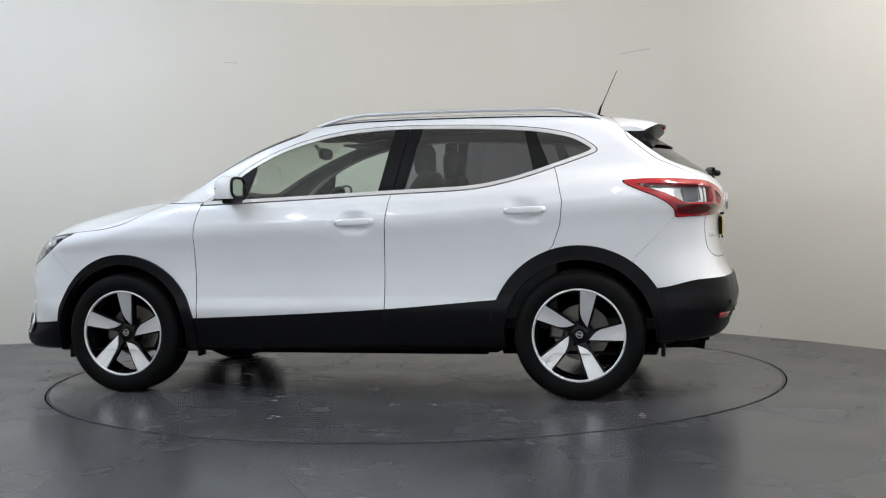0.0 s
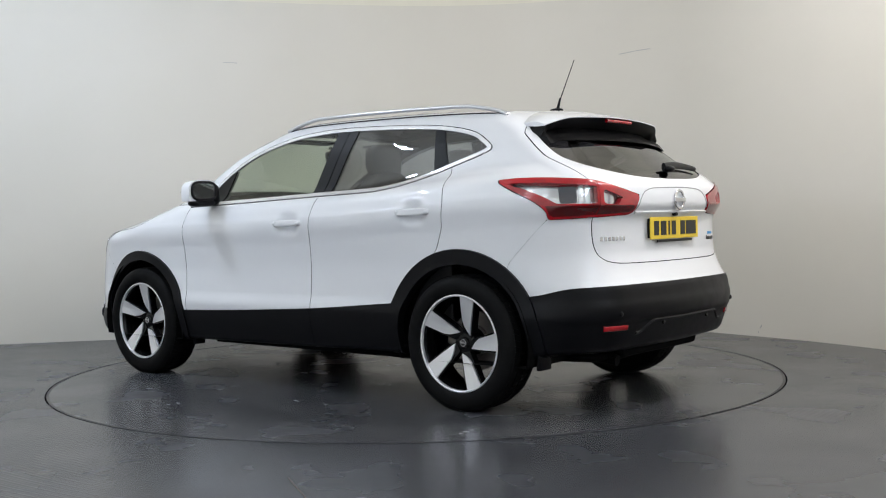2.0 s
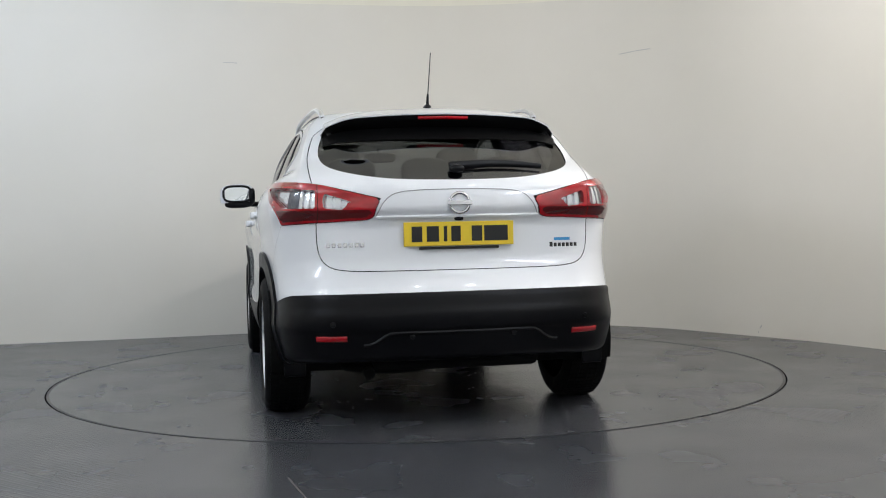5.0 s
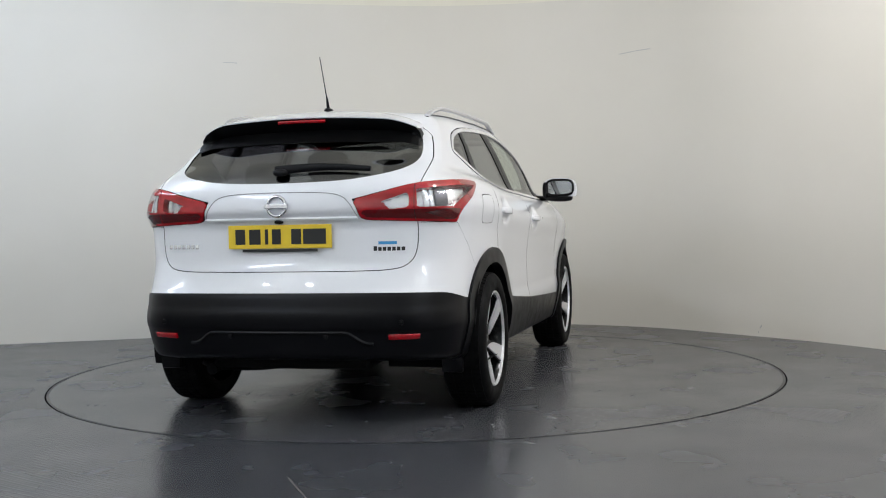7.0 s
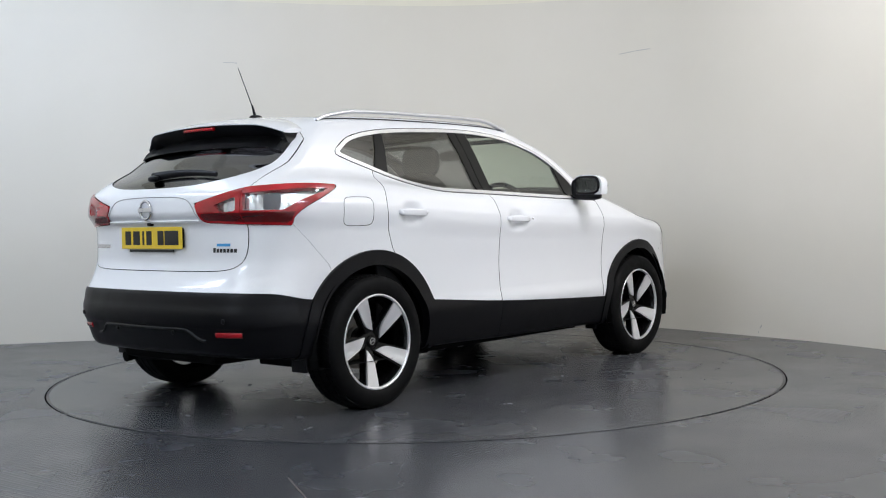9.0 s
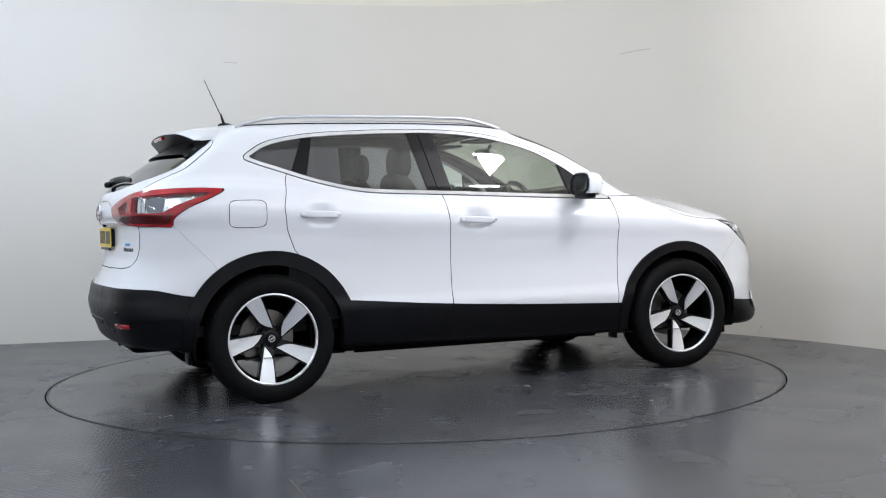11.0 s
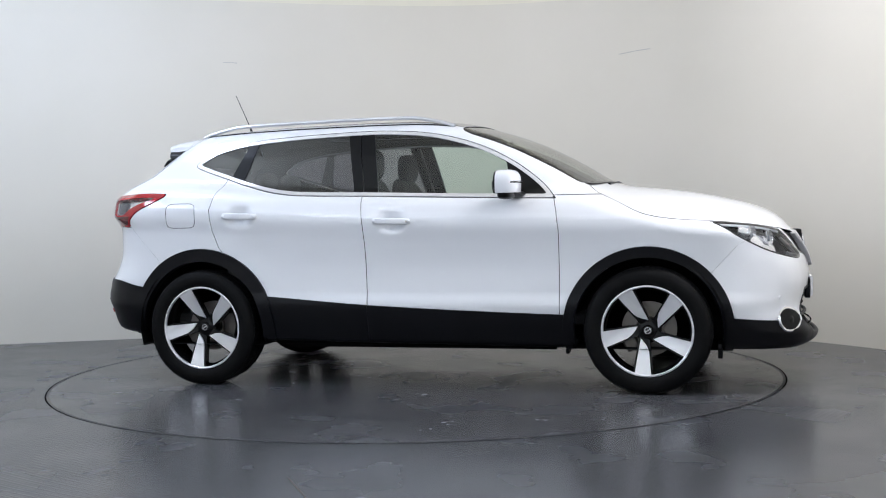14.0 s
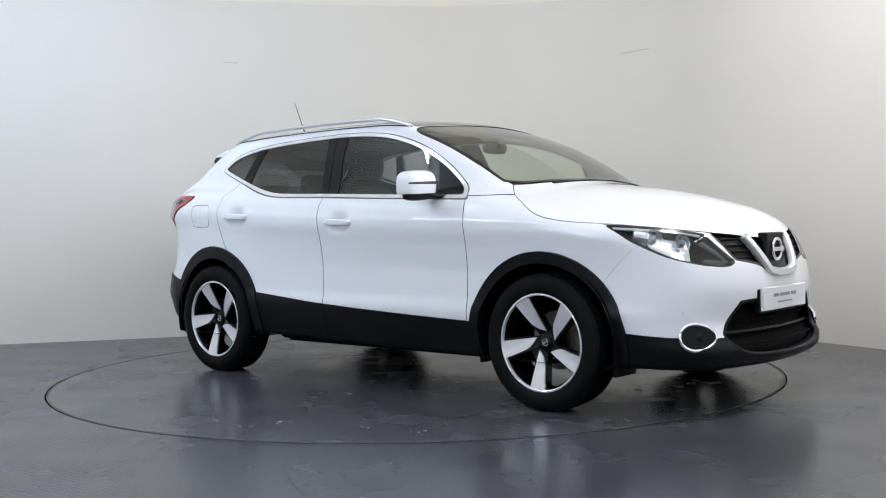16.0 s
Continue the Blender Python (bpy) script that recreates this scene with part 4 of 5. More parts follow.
def door_mirrors():
    c = (0.580, 0.962, 1.152)

    def cut(v):
        v.x = max(v.x, c[0] - 0.034) + 0.03 * (c[1] - v.y)
        v.z = max(v.z, c[2] - 0.045) - 0.03 * (v.y - c[1])
    bm = blob_bm(c, (0.076, 0.115, 0.081), 0.62, 40, 24, cut)
    shells = pair("door_mirror", bm, PAINT, CAR, "white capped door mirror")
    for sgn, shell in zip((1, -1), shells):
        def add(name, b, mat, label="", s=sgn, parent=shell):
            if s < 0:
                b2 = mirrored(b)
                b.free()
                b = b2
            return smooth(part(name, b, mat, parent, label), 45)

        def cut2(v):
            v.x += 0.03 * (c[1] - v.y)
            v.z -= 0.03 * (v.y - c[1])
        add("mirror_base", blob_bm((c[0], c[1] - 0.01, c[2] - 0.052), (0.042, 0.095, 0.030), 0.7, 28, 14, cut2), CLAD, "black plastic mirror underside")
        add("mirror_inner", blob_bm((c[0] - 0.006, c[1] - 0.098, c[2] - 0.004), (0.046, 0.024, 0.058), 0.7, 24, 14, cut2), CLAD, "black inner cover of the mirror")
        add("mirror_arm", sweep_bm([(0.63, 0.79, 1.098), (0.615, 0.86, 1.096), (0.60, 0.93, 1.108)], 0.032, 0.018, 12), CLAD, "black mirror arm")
        rim = [(c[0] - 0.040 + 0.03 * (c[1] - (c[1] + 0.092 * math.copysign(abs(math.cos(a)) ** 0.6, math.cos(a)))), c[1] + 0.092 * math.copysign(abs(math.cos(a)) ** 0.6, math.cos(a)), c[2] + 0.014 + 0.053 * math.copysign(abs(math.sin(a)) ** 0.6, math.sin(a))) for a in [2 * math.pi * k / 40 for k in range(40)]]
        b = bmesh.new()
        vs = [b.verts.new(p) for p in rim]
        b.faces.new(vs)
        bmesh.ops.recalc_face_normals(b, faces=b.faces[:])
        add("mirror_glass", b, MIRROR, "silvered mirror glass")
        add("mirror_rim", sweep_bm(rim, 0.008, seg=8, closed=True), CLAD, "black mirror rim")
        line = []
        for k in range(9):
            y = c[1] + 0.105 - 0.19 * k / 8
            line.append((c[0] + 0.03 * (c[1] - y) + 0.0765 * max(0.05, 1 - (abs(y - c[1]) / 0.115) ** 3.2) ** 0.31, y, c[2] + 0.012 - 0.03 * (y - c[1])))
        add("mirror_indicator", sweep_bm(line, 0.003, 0.005, 8, taper=[1.0 + 0.08 * k for k in range(9)]), GLOSS, "slim indicator with a chrome edge")


MIRROR = material("mirror_glass", (0.85, 0.88, 0.90), 0.02, 1.0)


def roof_fittings():
    line, foot = [], []
    for k in range(33):
        x = 0.20 - 1.63 * k / 32
        u = min(k, 32 - k) / 32
        y = 0.575 - 0.03 * max(0, -1.0 - x) - 0.02 * max(0, x)
        z = top_z(x, y)
        line.append((x, y, z + 0.036 * min(1, u / 0.15) ** 0.85 + 0.004))
        foot.append((x, y, z))
    pair("roof_rail", sweep_bm(line, 0.015, 0.011, 12), SATIN, CAR, "satin silver roof rail")
    pair("rail_plinth", sweep_bm(foot, 0.009, 0.004, 8), CLAD, CAR, "dark plinth under the roof rail")
    z0 = top_z(-1.36, 0)
    base = smooth(part("aerial", blob_bm((-1.36, 0, z0 + 0.008), (0.045, 0.020, 0.016), 0.9), CLAD, CAR, "thin black whip aerial"), 60)
    part("aerial_rod", sweep_bm([(-1.365, 0, z0 + 0.01), (-1.385, 0, z0 + 0.075), (-1.39, 0, z0 + 0.08), (-1.48, 0, 1.83)], 0.006, taper=[1.6, 0.9, 0.5, 0.35]), CLAD, base)


def spoiler():
    """A painted lid at the roof's end over a black hollowed underside with a fin at each end."""
    def tip_at(a):
        over = max(0, a - 0.42)
        return (-1.765 + 0.17 * a ** 2 + 0.9 * over ** 1.6, 1.490 - 0.085 * a ** 2 - 0.9 * over ** 1.8)
    bm, n, rows = bmesh.new(), 48, []
    for i in range(n + 1):
        y = -0.572 + 1.144 * i / n
        a = abs(y)
        tip = tip_at(a)
        start = -1.44 - 0.30 * a ** 2
        z0 = top_z(start, min(a, 0.57))
        row = [bm.verts.new((start + (tip[0] - start) * j / 8, y, z0 + (tip[1] - z0) * j / 8 + 0.012 * math.sin(math.pi * j / 8) + 0.004 * (1 - j / 8))) for j in range(9)]
        row.append(bm.verts.new((tip[0] + 0.002, y, tip[1] - 0.005)))
        row.append(bm.verts.new((tip[0] + 0.05, y, tip[1] - 0.006)))
        row.append(bm.verts.new((start, y, z0 - 0.012)))
        rows.append(row)
    for a, b in zip(rows, rows[1:]):
        for j in range(12):
            bm.faces.new((a[j], b[j], b[(j + 1) % 12], a[(j + 1) % 12]))
    bm.faces.new(rows[0])
    bm.faces.new(rows[-1])
    bmesh.ops.recalc_face_normals(bm, faces=bm.faces[:])
    lid = smooth(part("roof_spoiler", bm, PAINT, CAR, "white painted roof spoiler"), 40)
    bm, rows = bmesh.new(), []
    for i in range(n + 1):
        y = -0.590 + 1.18 * i / n
        a = abs(y)
        tip = tip_at(min(a, 0.572))
        fin = max(0, a - 0.50) / 0.09
        top = tip[1] - 0.0045 - 1.6 * max(0, a - 0.572)
        gz = 1.362 - 0.03 * a ** 2 - 0.016 * fin * fin * (3 - 2 * fin)
        gx = tail_x(min(a, 0.595), gz)
        rows.append([bm.verts.new(p) for p in ((tip[0] + 0.0015, y, top), (tip[0] + 0.015 + 0.02 * (1 - fin), y, top - 0.025), ((1 - fin) * (tip[0] + 0.08) + fin * (0.5 * (tip[0] + gx) - 0.004), y, 0.45 * gz + 0.55 * top), (gx - 0.016, y, gz), (gx + 0.03, y, gz - 0.002), (tip[0] + 0.16, y, top))])
    for a, b in zip(rows, rows[1:]):
        for j in range(6):
            bm.faces.new((a[j], b[j], b[(j + 1) % 6], a[(j + 1) % 6]))
    bm.faces.new(rows[0])
    bm.faces.new(rows[-1])
    bmesh.ops.recalc_face_normals(bm, faces=bm.faces[:])
    smooth(part("spoiler_underside", bm, MATT, lid, "black spoiler underside"), 50)
    line = [(-1.757 + 0.17 * (y * y), y, 1.470 - 0.085 * y * y) for y in [-0.125 + 0.25 * k / 12 for k in range(13)]]
    part("high_brake_lamp", sweep_bm(line, 0.010, 0.009, 8), REDLENS, lid, "red high brake lamp")


def tail_fittings():
    # wiper
    base = smooth(part("rear_wiper", blob_bm((tail_x(0.03, 1.195) - 0.02, 0.0, 1.205), (0.024, 0.036, 0.018), 0.85), CLAD, CAR, "black rear wiper"), 50)
    arm = [(tail_x(abs(y), z) - 0.030, y, z) for y, z in [(0.03 - 0.46 * k / 10, 1.215 + 0.014 * math.sin(math.pi * k / 10)) for k in range(11)]]
    smooth(part("wiper_arm", sweep_bm(arm, 0.012, 0.024, 10, taper=[1 - 0.045 * k for k in range(11)]), CLAD, base, "black wiper arm and blade"), 50)
    # handle strip and chrome-free lip above the plate
    lip = [(tail_x(abs(y), 0.986), y, 0.986) for y in [-0.385 + 0.77 * k / 20 for k in range(21)]]
    smooth(part("tailgate_lip", strip_bm(lip, 0.014, 0.012, lambda p: out_of((p[0], abs(p[1]), p[2])) * (1, 1 if p[1] >= 0 else -1, 1)), PAINT, CAR, "white moulded lip above the number plate"), 40)
    ring = curve2([(0.385, 0.992, 1), (0.35, 1.055), (0.29, 1.095), (0.15, 1.108), (-0.15, 1.108), (-0.29, 1.095), (-0.35, 1.055), (-0.385, 0.992, 1)], 6, False)
    part("tailgate_seam", sweep_bm([(tail_x(abs(y), z) - 0.0005, y, z) for y, z in ring], 0.0022, seg=6), GREYTXT, CAR, "thin seam of the tailgate trim")
    part("boot_button", blob_bm((tail_x(0, 0.975) - 0.006, 0.0, 0.972), (0.012, 0.022, 0.010), 0.7, 16, 10), CLAD, CAR)
    # plate
    px = tail_x(0.2, 0.90) - 0.014
    holder = part("number_plate_holder", box_bm(px - 0.002, px + 0.03, -0.25, 0.25, 0.852, 0.952, 0.004), CLAD, CAR, "black number plate holder")
    part("number_plate", box_bm(px - 0.008, px - 0.003, -0.262, 0.262, 0.846, 0.958, 0.002), YELLOW, holder, "yellow reflective number plate")
    xs = [0.200, 0.125, 0.065, 0.015, -0.085, -0.150, -0.207]
    ws = [0.05, 0.058, 0.016, 0.045, 0.05, 0.06, 0.054]
    for y, w in zip(xs, ws):
        part("plate_bar", box_bm(px - 0.0095, px - 0.0078, y - w / 2, y + w / 2, 0.866, 0.938), INK, holder, "black bar on the plate")
    part("dealer_strip", box_bm(px - 0.0085, px - 0.003, -0.19, 0.19, 0.830, 0.843), INK, holder)
    # badge: ring and bar
    bx = tail_x(0, 1.045) - 0.006
    bm = sweep_bm([(bx, 0.046 * math.cos(2 * math.pi * k / 40), 1.045 + 0.046 * math.sin(2 * math.pi * k / 40)) for k in range(40)], 0.006, 0.008, 8, True)
    badge = smooth(part("rear_badge", bm, BRUSHED, CAR, "chrome ring badge with a bar"), 60)
    part("badge_bar", box_bm(bx - 0.009, bx + 0.004, -0.058, 0.058, 1.034, 1.056, 0.003), BRUSHED, badge)
    # lettering that stands for marks: plain bars
    for k in range(7):
        y = 0.605 - 0.026 * k
        x = tail_x(y, 0.858)
        part("model_mark", box_bm(x - 0.004, x + 0.004, y - 0.009, y + 0.009, 0.848, 0.868, 0.002), BRUSHED, CAR, "small chrome bar of the model mark")
    for y0, y1, z0, z1, mat in [(-0.475, -0.560, 0.858, 0.872, BLUEINK)] + [(-0.452 - 0.0215 * k, -0.468 - 0.0215 * k, 0.828, 0.846 if k else 0.850, INK) for k in range(7)]:
        bm = bmesh.new()
        vs = [[bm.verts.new((tail_x(abs(y0 + (y1 - y0) * k / 6), z) - 0.0015, y0 + (y1 - y0) * k / 6, z)) for z in (z0, z1)] for k in range(7)]
        for a, b in zip(vs, vs[1:]):
            bm.faces.new((a[0], b[0], b[1], a[1]))
        bmesh.ops.recalc_face_normals(bm, faces=bm.faces[:])
        part("dealer_sticker", bm, mat, CAR, "small dealer sticker on the tailgate")
    # reflectors, sensors and the bumper's ledge
    line = [(tail_x(y, 0.432) - 0.008, y, 0.432) for y in [0.535 + 0.135 * k / 6 for k in range(7)]]
    pair("bumper_reflector", strip_bm(line, 0.026, 0.006, lambda p: out_of(p)), REDLENS, CAR, "red bumper reflector")
    for y in (0.24, 0.60):
        bm = lathe_bm([(0.0005, 0.004), (0.011, 0.003), (0.013, -0.004)], 20)
        bmesh.ops.rotate(bm, cent=(0, 0, 0), matrix=Matrix.Rotation(radians(90), 3, "Z"), verts=bm.verts[:])
        zz = 0.435 if y < 0.5 else 0.50
        bmesh.ops.translate(bm, vec=(tail_x(y, zz) - 0.010, y, zz), verts=bm.verts[:])
        pair("parking_sensor", bm, CLAD, CAR, "round parking sensor")
    ledge = []
    for k in range(41):
        y = -0.46 + 0.92 * k / 40
        drop = min(1, max(0, (abs(y) - 0.33) / 0.11))
        z = 0.458 - 0.055 * drop * drop * (3 - 2 * drop)
        ledge.append((tail_x(abs(y), z) - 0.005, y, z))
    smooth(part("bumper_ledge", strip_bm(ledge, 0.020, 0.004, lambda p: (-0.75, 0, 0.66)), CLAD, CAR, "moulded ledge of the rear bumper"), 60)
    part("exhaust", sweep_bm([(-1.6, 0.42, 0.25), (-1.90, 0.42, 0.26), (-1.97, 0.42, 0.25)], 0.028, seg=14), DARK, CAR, "dark exhaust tail pipe")
    part("rear_silencer", blob_bm((-1.80, 0.30, 0.27), (0.16, 0.24, 0.04), 0.9), DARK, CAR)


def nose_fittings():
    # V moulding and badge
    path = [(0.236, 0.856), (0.215, 0.82), (0.175, 0.745), (0.14, 0.69), (0.105, 0.678), (0.05, 0.671), (-0.05, 0.671), (-0.105, 0.678), (-0.14, 0.69), (-0.175, 0.745), (-0.215, 0.82), (-0.236, 0.856)]
    pts = [(nose_x(abs(y), z) - 0.004, y, z) for y, z in curve2(path, 5, False)]
    smooth(part("grille_chevron", strip_bm(pts, 0.042, 0.024, lambda p: (1, 0.15 * p[1], 0.12)), SATIN, CAR, "satin chrome V-shaped grille moulding"), 35)
    bx = nose_x(0, 0.785) + 0.012
    bm = sweep_bm([(bx - 0.04 * 0, 0.051 * math.cos(2 * math.pi * k / 40), 0.785 + 0.051 * math.sin(2 * math.pi * k / 40)) for k in range(40)], 0.008, 0.010, 8, True)
    badge = smooth(part("front_badge", bm, BRUSHED, CAR, "chrome ring badge with a bar"), 60)
    part("badge_bar", box_bm(bx - 0.01, bx + 0.012, -0.064, 0.064, 0.774, 0.796, 0.003), BRUSHED, badge)
    part("badge_backing", box_bm(bx - 0.06, bx - 0.008, -0.10, 0.10, 0.70, 0.87, 0.01), MATT, badge)
    # grille bars
    for z in (0.725, 0.755, 0.785, 0.815, 0.845):
        y1 = 0.385 + (z - 0.742) * 0.6
        for s in (1, -1):
            line = [(nose_x(y, z) - 0.014, s * y, z) for y in [0.18 + (y1 - 0.02 - 0.18) * k / 6 for k in range(7)]]
            part("grille_bar", sweep_bm(line, 0.005, 0.003, 6), MATT, CAR)
    # lower grille: backing, mesh bars and a frame
    def at(y, z, d):
        return (nose_x(min(abs(y), 0.6), z) + d, y, z)
    bm = bmesh.new()
    g = [[bm.verts.new(at(-0.52 + 1.04 * i / 24, 0.27 + 0.30 * j / 8, -0.06)) for j in range(9)] for i in range(25)]
    for i in range(24):
        for j in range(8):
            bm.faces.new((g[i][j], g[i + 1][j], g[i + 1][j + 1], g[i][j + 1]))
    bmesh.ops.recalc_face_normals(bm, faces=bm.faces[:])
    part("lower_grille", bm, DARK, CAR, "black mesh of the lower grille")
    half = [p for p in LOWGRILLE if p[0] >= 0]
    loop = half + [(-y, z) for y, z in reversed(half)]
    smooth(part("lower_grille_frame", sweep_bm([at(y, z, -0.012) for y, z in loop], 0.016, 0.014, 8, True), CLAD, CAR, "black frame of the lower grille"), 60)
    for z in (0.340, 0.395, 0.445):
        w = np.interp(z, [0.28, 0.32, 0.40, 0.52], [0.28, 0.44, 0.49, 0.40])
        mat, r = (CLAD, 0.010) if z == 0.395 else (DARK, 0.0045)
        part("lower_grille_bar", sweep_bm([at(-w + 2 * w * k / 16, z, -0.035) for k in range(17)], r, seg=6), mat, CAR)
    # plate
    fx = nose_x(0.15, 0.54) + 0.012
    plate = part("show_plate", box_bm(fx - 0.010, fx, -0.255, 0.255, 0.488, 0.602, 0.002), PLATEW, CAR, "white show plate with grey writing")
    part("plate_face", box_bm(fx - 0.001, fx + 0.003, -0.248, 0.248, 0.494, 0.596), PLATEW, plate, "white plate face")
    part("plate_backing", box_bm(fx - 0.040, fx - 0.011, -0.262, 0.262, 0.476, 0.596, 0.006), CLAD, plate, "black plinth behind the plate")
    for widths, z0, z1, gap in (((0.062, 0.110, 0.062), 0.552, 0.568, 0.014), ((0.060, 0.040, 0.052), 0.521, 0.529, 0.008)):
        y = -(sum(widths) + 2 * gap) / 2
        for w in widths:
            part("plate_writing", box_bm(fx + 0.002, fx + 0.0042, y, y + w, z0, z1), GREYTXT, plate, "grey word on the plate")
            y += w + gap
    # fog lamps
    fc = (nose_x(0.640, 0.39), 0.640, 0.388)
    n = Vector(out_of(fc))
    s = Vector((0, 0, 1)).cross(n).normalized()
    u = n.cross(s)
    ell = [Vector(fc) + s * 0.090 * math.cos(2 * math.pi * k / 40) + u * 0.062 * math.sin(2 * math.pi * k / 40) * (1 + 0.15 * math.cos(2 * math.pi * k / 40)) for k in range(40)]
    pair("fog_lamp_ring", sweep_bm([p + n * 0.008 for p in ell], 0.0042, 0.008, 10, True), CHROME, CAR, "chrome fog lamp ring")
    bm = bmesh.new()
    bm.faces.new([bm.verts.new(p + n * 0.010) for p in ell])
    pair("fog_lamp_well", bm, MATT, CAR, "dark fog lamp well")
    bm = lathe_bm([(0.0005, 0.016), (0.020, 0.014), (0.032, 0.006), (0.036, -0.004)], 24)
    rot = Vector((0, 1, 0)).rotation_difference(n).to_matrix()
    bmesh.ops.rotate(bm, cent=(0, 0, 0), matrix=rot, verts=bm.verts[:])
    bmesh.ops.translate(bm, vec=Vector(fc) - n * 0.003 + s * -0.01, verts=bm.verts[:])
    pair("fog_lamp", bm, MATT, CAR, "round fog lamp lens")
    for y, z in ((0.68, 0.51), (0.42, 0.44)):
        bm = lathe_bm([(0.0005, 0.004), (0.010, 0.004), (0.0125, -0.006)], 20)
        p = Vector((nose_x(y, z), y, z))
        bmesh.ops.rotate(bm, cent=(0, 0, 0), matrix=Vector((0, 1, 0)).rotation_difference(Vector(out_of(p))).to_matrix(), verts=bm.verts[:])
        bmesh.ops.translate(bm, vec=p, verts=bm.verts[:])
        if z > 0.5:
            pair("parking_sensor", bm, PAINT, CAR, "round white parking sensor")
        else:
            bm.free()
    # headlamp insides
    for u0, z0, r in ((1.19, 0.852, 0.046), (1.39, 0.832, 0.040)):
        # find the skin where x - y = u0
        y = solve(lambda v: (u0 + v, v, z0), 0.0, 1.0)
        p = Vector((u0 + y, y, z0))
        way = Vector((0.93, 0.34, 0.02)).normalized()
        rot = Vector((0, 1, 0)).rotation_difference(way).to_matrix()
        for nm, prof, mat, lab in (("lamp_bowl", [(r, 0.0), (r * 1.08, 0.004), (r * 1.05, -0.01), (r * 0.8, -0.03), (r * 0.6, -0.036)], SILVER, "chrome headlamp bowl"), ("lamp_projector", [(0.0005, 0.004), (r * 0.35, 0.0), (r * 0.62, -0.014), (r * 0.66, -0.035)], LENSG, "round projector lens")):
            bm = lathe_bm(prof, 32)
            bmesh.ops.rotate(bm, cent=(0, 0, 0), matrix=rot, verts=bm.verts[:])
            bmesh.ops.translate(bm, vec=p - way * 0.034, verts=bm.verts[:])
            pair(nm, bm, mat, CAR, lab)
    def on_lamp(u0, z0, d):
        y = solve(lambda v: (u0 + v, v, z0), 0.0, 1.0)
        p = Vector((u0 + y, y, z0))
        return p - Vector(out_of(p)) * d
    pair("lamp_brow", sweep_bm([on_lamp(a, b, 0.010) for a, b in ((0.90, 0.916), (1.04, 0.910), (1.2, 0.900), (1.38, 0.886), (1.50, 0.868))], 0.005, 0.006, 8), PLATEW, CAR, "bright strip along the headlamp top")
    pair("day_lamp", sweep_bm([on_lamp(a, b, 0.014) for a, b in ((1.50, 0.835), (1.60, 0.785), (1.685, 0.738), (1.60, 0.738), (1.50, 0.748))], 0.008, 0.012, 8), LAMPGREY, CAR, "grey hooked daytime lamp")
    pair("lamp_side_panel", sweep_bm([on_lamp(a, b, 0.022) for a, b in ((1.03, 0.885), (1.09, 0.876), (1.13, 0.868))], 0.012, 0.026, 8), SILVER, CAR, "silver side reflector")


LENSG = material("projector_glass", (0.25, 0.27, 0.30), 0.05, 0.3, 1.0)


def under_fittings():
    for x0, x1, y0, z0, z1, nm in ((-1.765, -1.745, 0.70, 0.225, 0.40, "rear"), (0.870, 0.888, 0.72, 0.205, 0.38, "front")):
        bm = box_bm(x0, x1, y0, 0.805, z0, z1, 0.006)
        pair("mud_flap", bm, CLAD, CAR, "black rubber mud flap")
    pair("front_air_deflector", box_bm(1.69, 1.715, 0.62, 0.80, 0.19, 0.27, 0.004), CLAD, CAR)
    for y in (0.3, -0.3):
        part("engine_tray", blob_bm((0.95, y, 0.22), (0.25, 0.18, 0.035), 0.9), DARK, CAR)
    pair("jacking_lip", box_bm(-0.80, 0.80, 0.66, 0.685, 0.215, 0.28, 0.004), DARK, CAR)
    part("fuel_tank", blob_bm((-0.55, 0.1, 0.24), (0.35, 0.5, 0.05), 0.85), DARK, CAR)


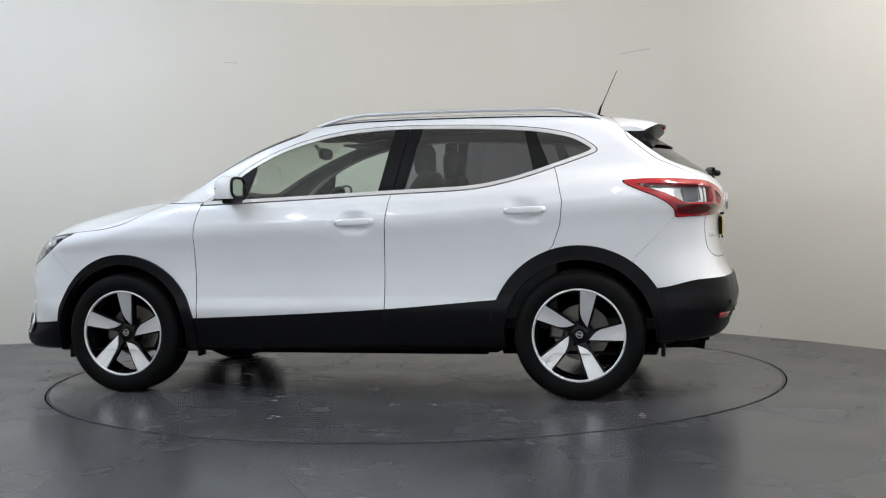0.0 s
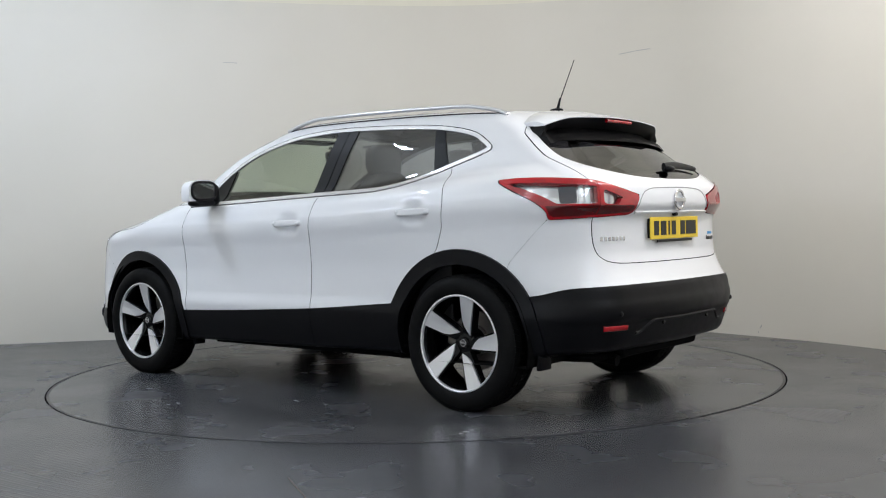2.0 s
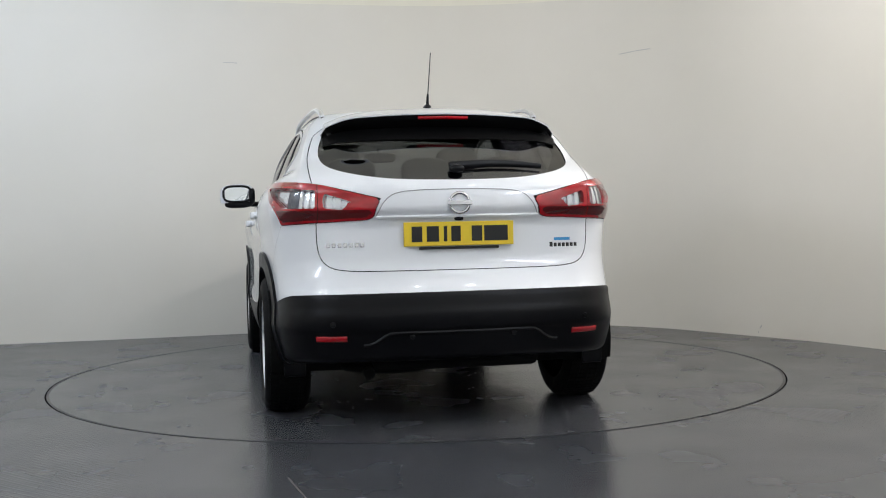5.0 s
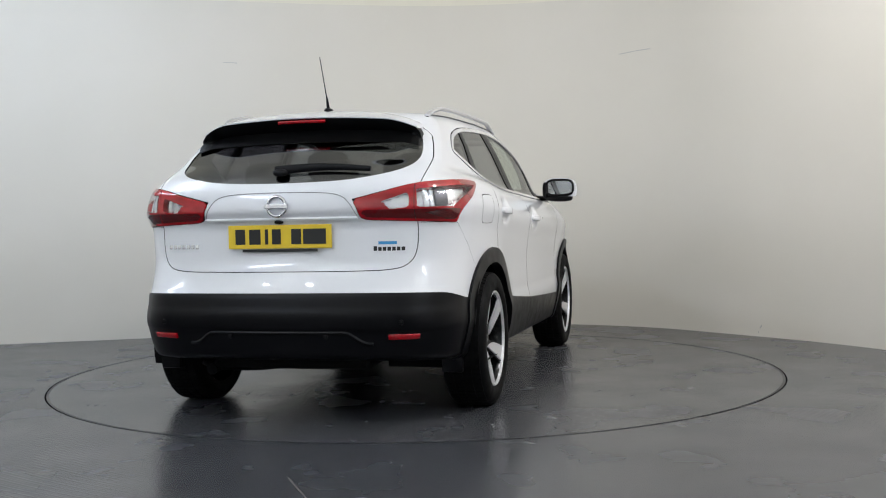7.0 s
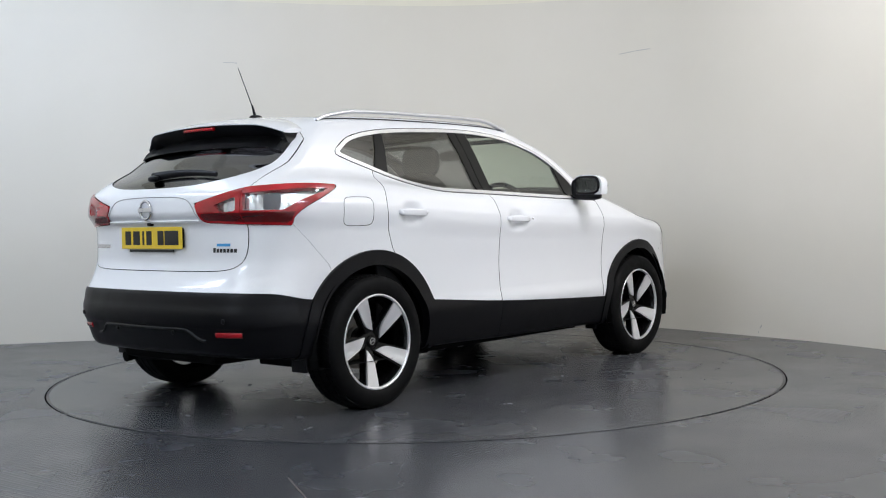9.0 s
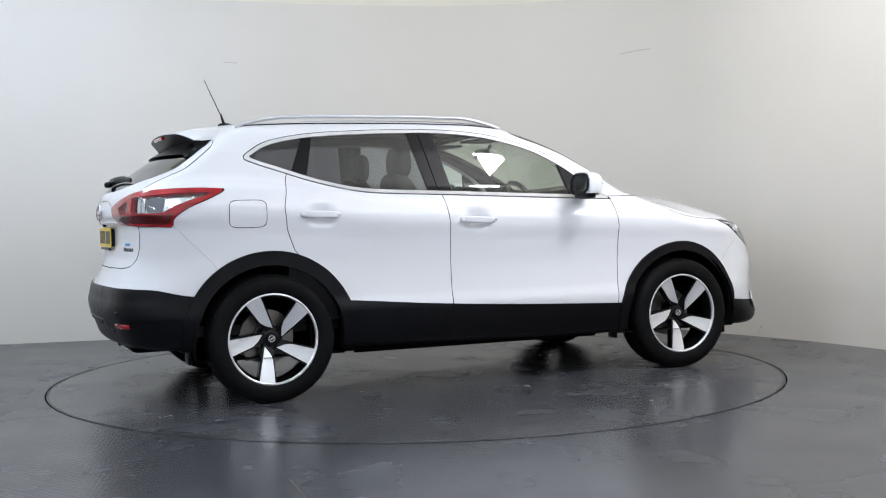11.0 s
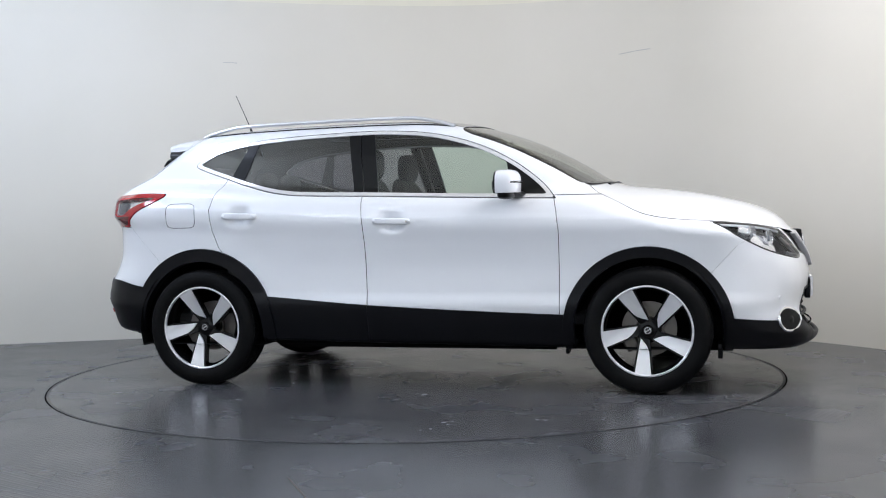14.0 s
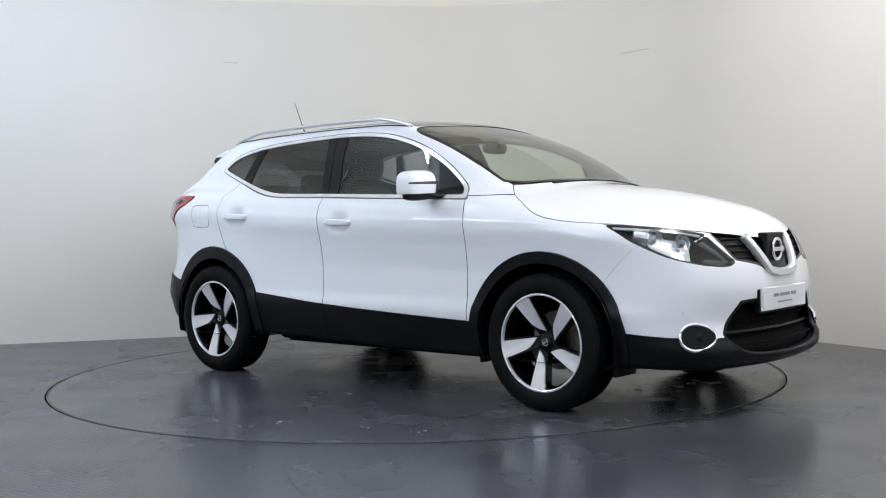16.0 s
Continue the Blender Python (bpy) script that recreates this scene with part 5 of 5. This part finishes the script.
def cabin():
    part("cabin_floor", box_bm(-1.75, 1.0, -0.72, 0.72, 0.36, 0.42, 0.01), CLOTH, CAR, "dark cabin floor")
    pair("door_card", box_bm(-1.2, 0.9, 0.745, 0.765, 0.42, 1.07, 0.008), DASHM, CAR, "dark door lining")
    smooth(part("dashboard", blob_bm((0.80, 0.0, 0.93), (0.27, 0.71, 0.16), 0.55), DASHM, CAR, "dark grey dashboard"), 60)
    smooth(part("instrument_hood", blob_bm((0.62, -0.36, 1.075), (0.13, 0.18, 0.045), 0.7), DASHM, CAR), 60)
    for y in (0.37, -0.37):
        seat = smooth(part("front_seat", blob_bm((0.02, y, 0.62), (0.28, 0.26, 0.11), 0.6), CLOTH, CAR, "dark cloth front seat"), 60)
        bm = blob_bm((-0.24, y, 0.93), (0.085, 0.25, 0.32), 0.6)
        for v in bm.verts:
            v.co.x -= (v.co.z - 0.65) * 0.30
            v.co.y = y + (v.co.y - y) * (1.0 - 0.25 * max(0, v.co.z - 0.95) / 0.3)
        smooth(part("seat_back", bm, CLOTH, seat), 60)
        bm = blob_bm((-0.385, y, 1.315), (0.05, 0.135, 0.095), 0.65)
        smooth(part("headrest", bm, CLOTH, seat), 60)
        for dy in (-0.05, 0.05):
            part("headrest_post", sweep_bm([(-0.355, y + dy, 1.18), (-0.375, y + dy, 1.27)], 0.006), SATIN, seat)
    bench = smooth(part("rear_bench", blob_bm((-0.86, 0, 0.64), (0.28, 0.66, 0.10), 0.5), CLOTH, CAR, "dark cloth rear bench"), 60)
    bm = blob_bm((-1.12, 0, 0.90), (0.08, 0.66, 0.28), 0.5)
    for v in bm.verts:
        v.co.x -= (v.co.z - 0.65) * 0.32
    smooth(part("bench_back", bm, CLOTH, bench), 60)
    for y in (0.40, 0.0, -0.40):
        smooth(part("headrest", blob_bm((-1.27, y, 1.225), (0.045, 0.13, 0.075), 0.65), CLOTH, bench), 60)
    # steering wheel on the right
    c, tilt = Vector((0.47, -0.37, 1.02)), Matrix.Rotation(radians(-24), 3, "Y")
    ring = [c + tilt @ Vector((0, 0.185 * math.cos(2 * math.pi * k / 40), 0.185 * math.sin(2 * math.pi * k / 40))) for k in range(40)]
    sw = smooth(part("steering_wheel", sweep_bm(ring, 0.016, 0.016, 10, True), DASHM, CAR, "black steering wheel"), 60)
    smooth(part("steering_boss", blob_bm(tuple(c + Vector((0.03, 0, 0))), (0.04, 0.085, 0.075), 0.7), DASHM, sw), 60)
    for d in ((0.17, 0.0), (-0.17, 0.0), (0.0, -0.17)):
        part("steering_spoke", sweep_bm([c + Vector((0.02, 0, 0)), c + tilt @ Vector((0, d[0], d[1]))], 0.012, 0.018), DASHM, sw)
    part("rear_view_mirror", blob_bm((0.36, 0, 1.395), (0.02, 0.11, 0.035), 0.6), DASHM, CAR, "black rear-view mirror")
    part("mirror_stem", sweep_bm([(0.38, 0, 1.40), (0.43, 0, 1.455)], 0.012), DASHM, CAR)
    for y in (0.36, -0.36):
        part("sun_visor", box_bm(0.12, 0.30, y - 0.19, y + 0.19, 1.452, 1.466, 0.005), CLOTH, CAR)
    part("parcel_shelf", box_bm(-1.80, -1.38, -0.56, 0.56, 1.02, 1.035, 0.004), CLOTH, CAR)
    wip = [(1.06, 0.50, 0), (1.09, 0.20, 0), (1.10, -0.10, 0), (1.08, -0.40, 0)]
    part("wiper_blade", sweep_bm([(x, y, top_z(x, abs(y)) + 0.003) for x, y, z in wip], 0.009, 0.006), CLAD, CAR, "black windscreen wiper")


door_handles()
door_mirrors()
roof_fittings()
spoiler()
tail_fittings()
nose_fittings()
under_fittings()
cabin()


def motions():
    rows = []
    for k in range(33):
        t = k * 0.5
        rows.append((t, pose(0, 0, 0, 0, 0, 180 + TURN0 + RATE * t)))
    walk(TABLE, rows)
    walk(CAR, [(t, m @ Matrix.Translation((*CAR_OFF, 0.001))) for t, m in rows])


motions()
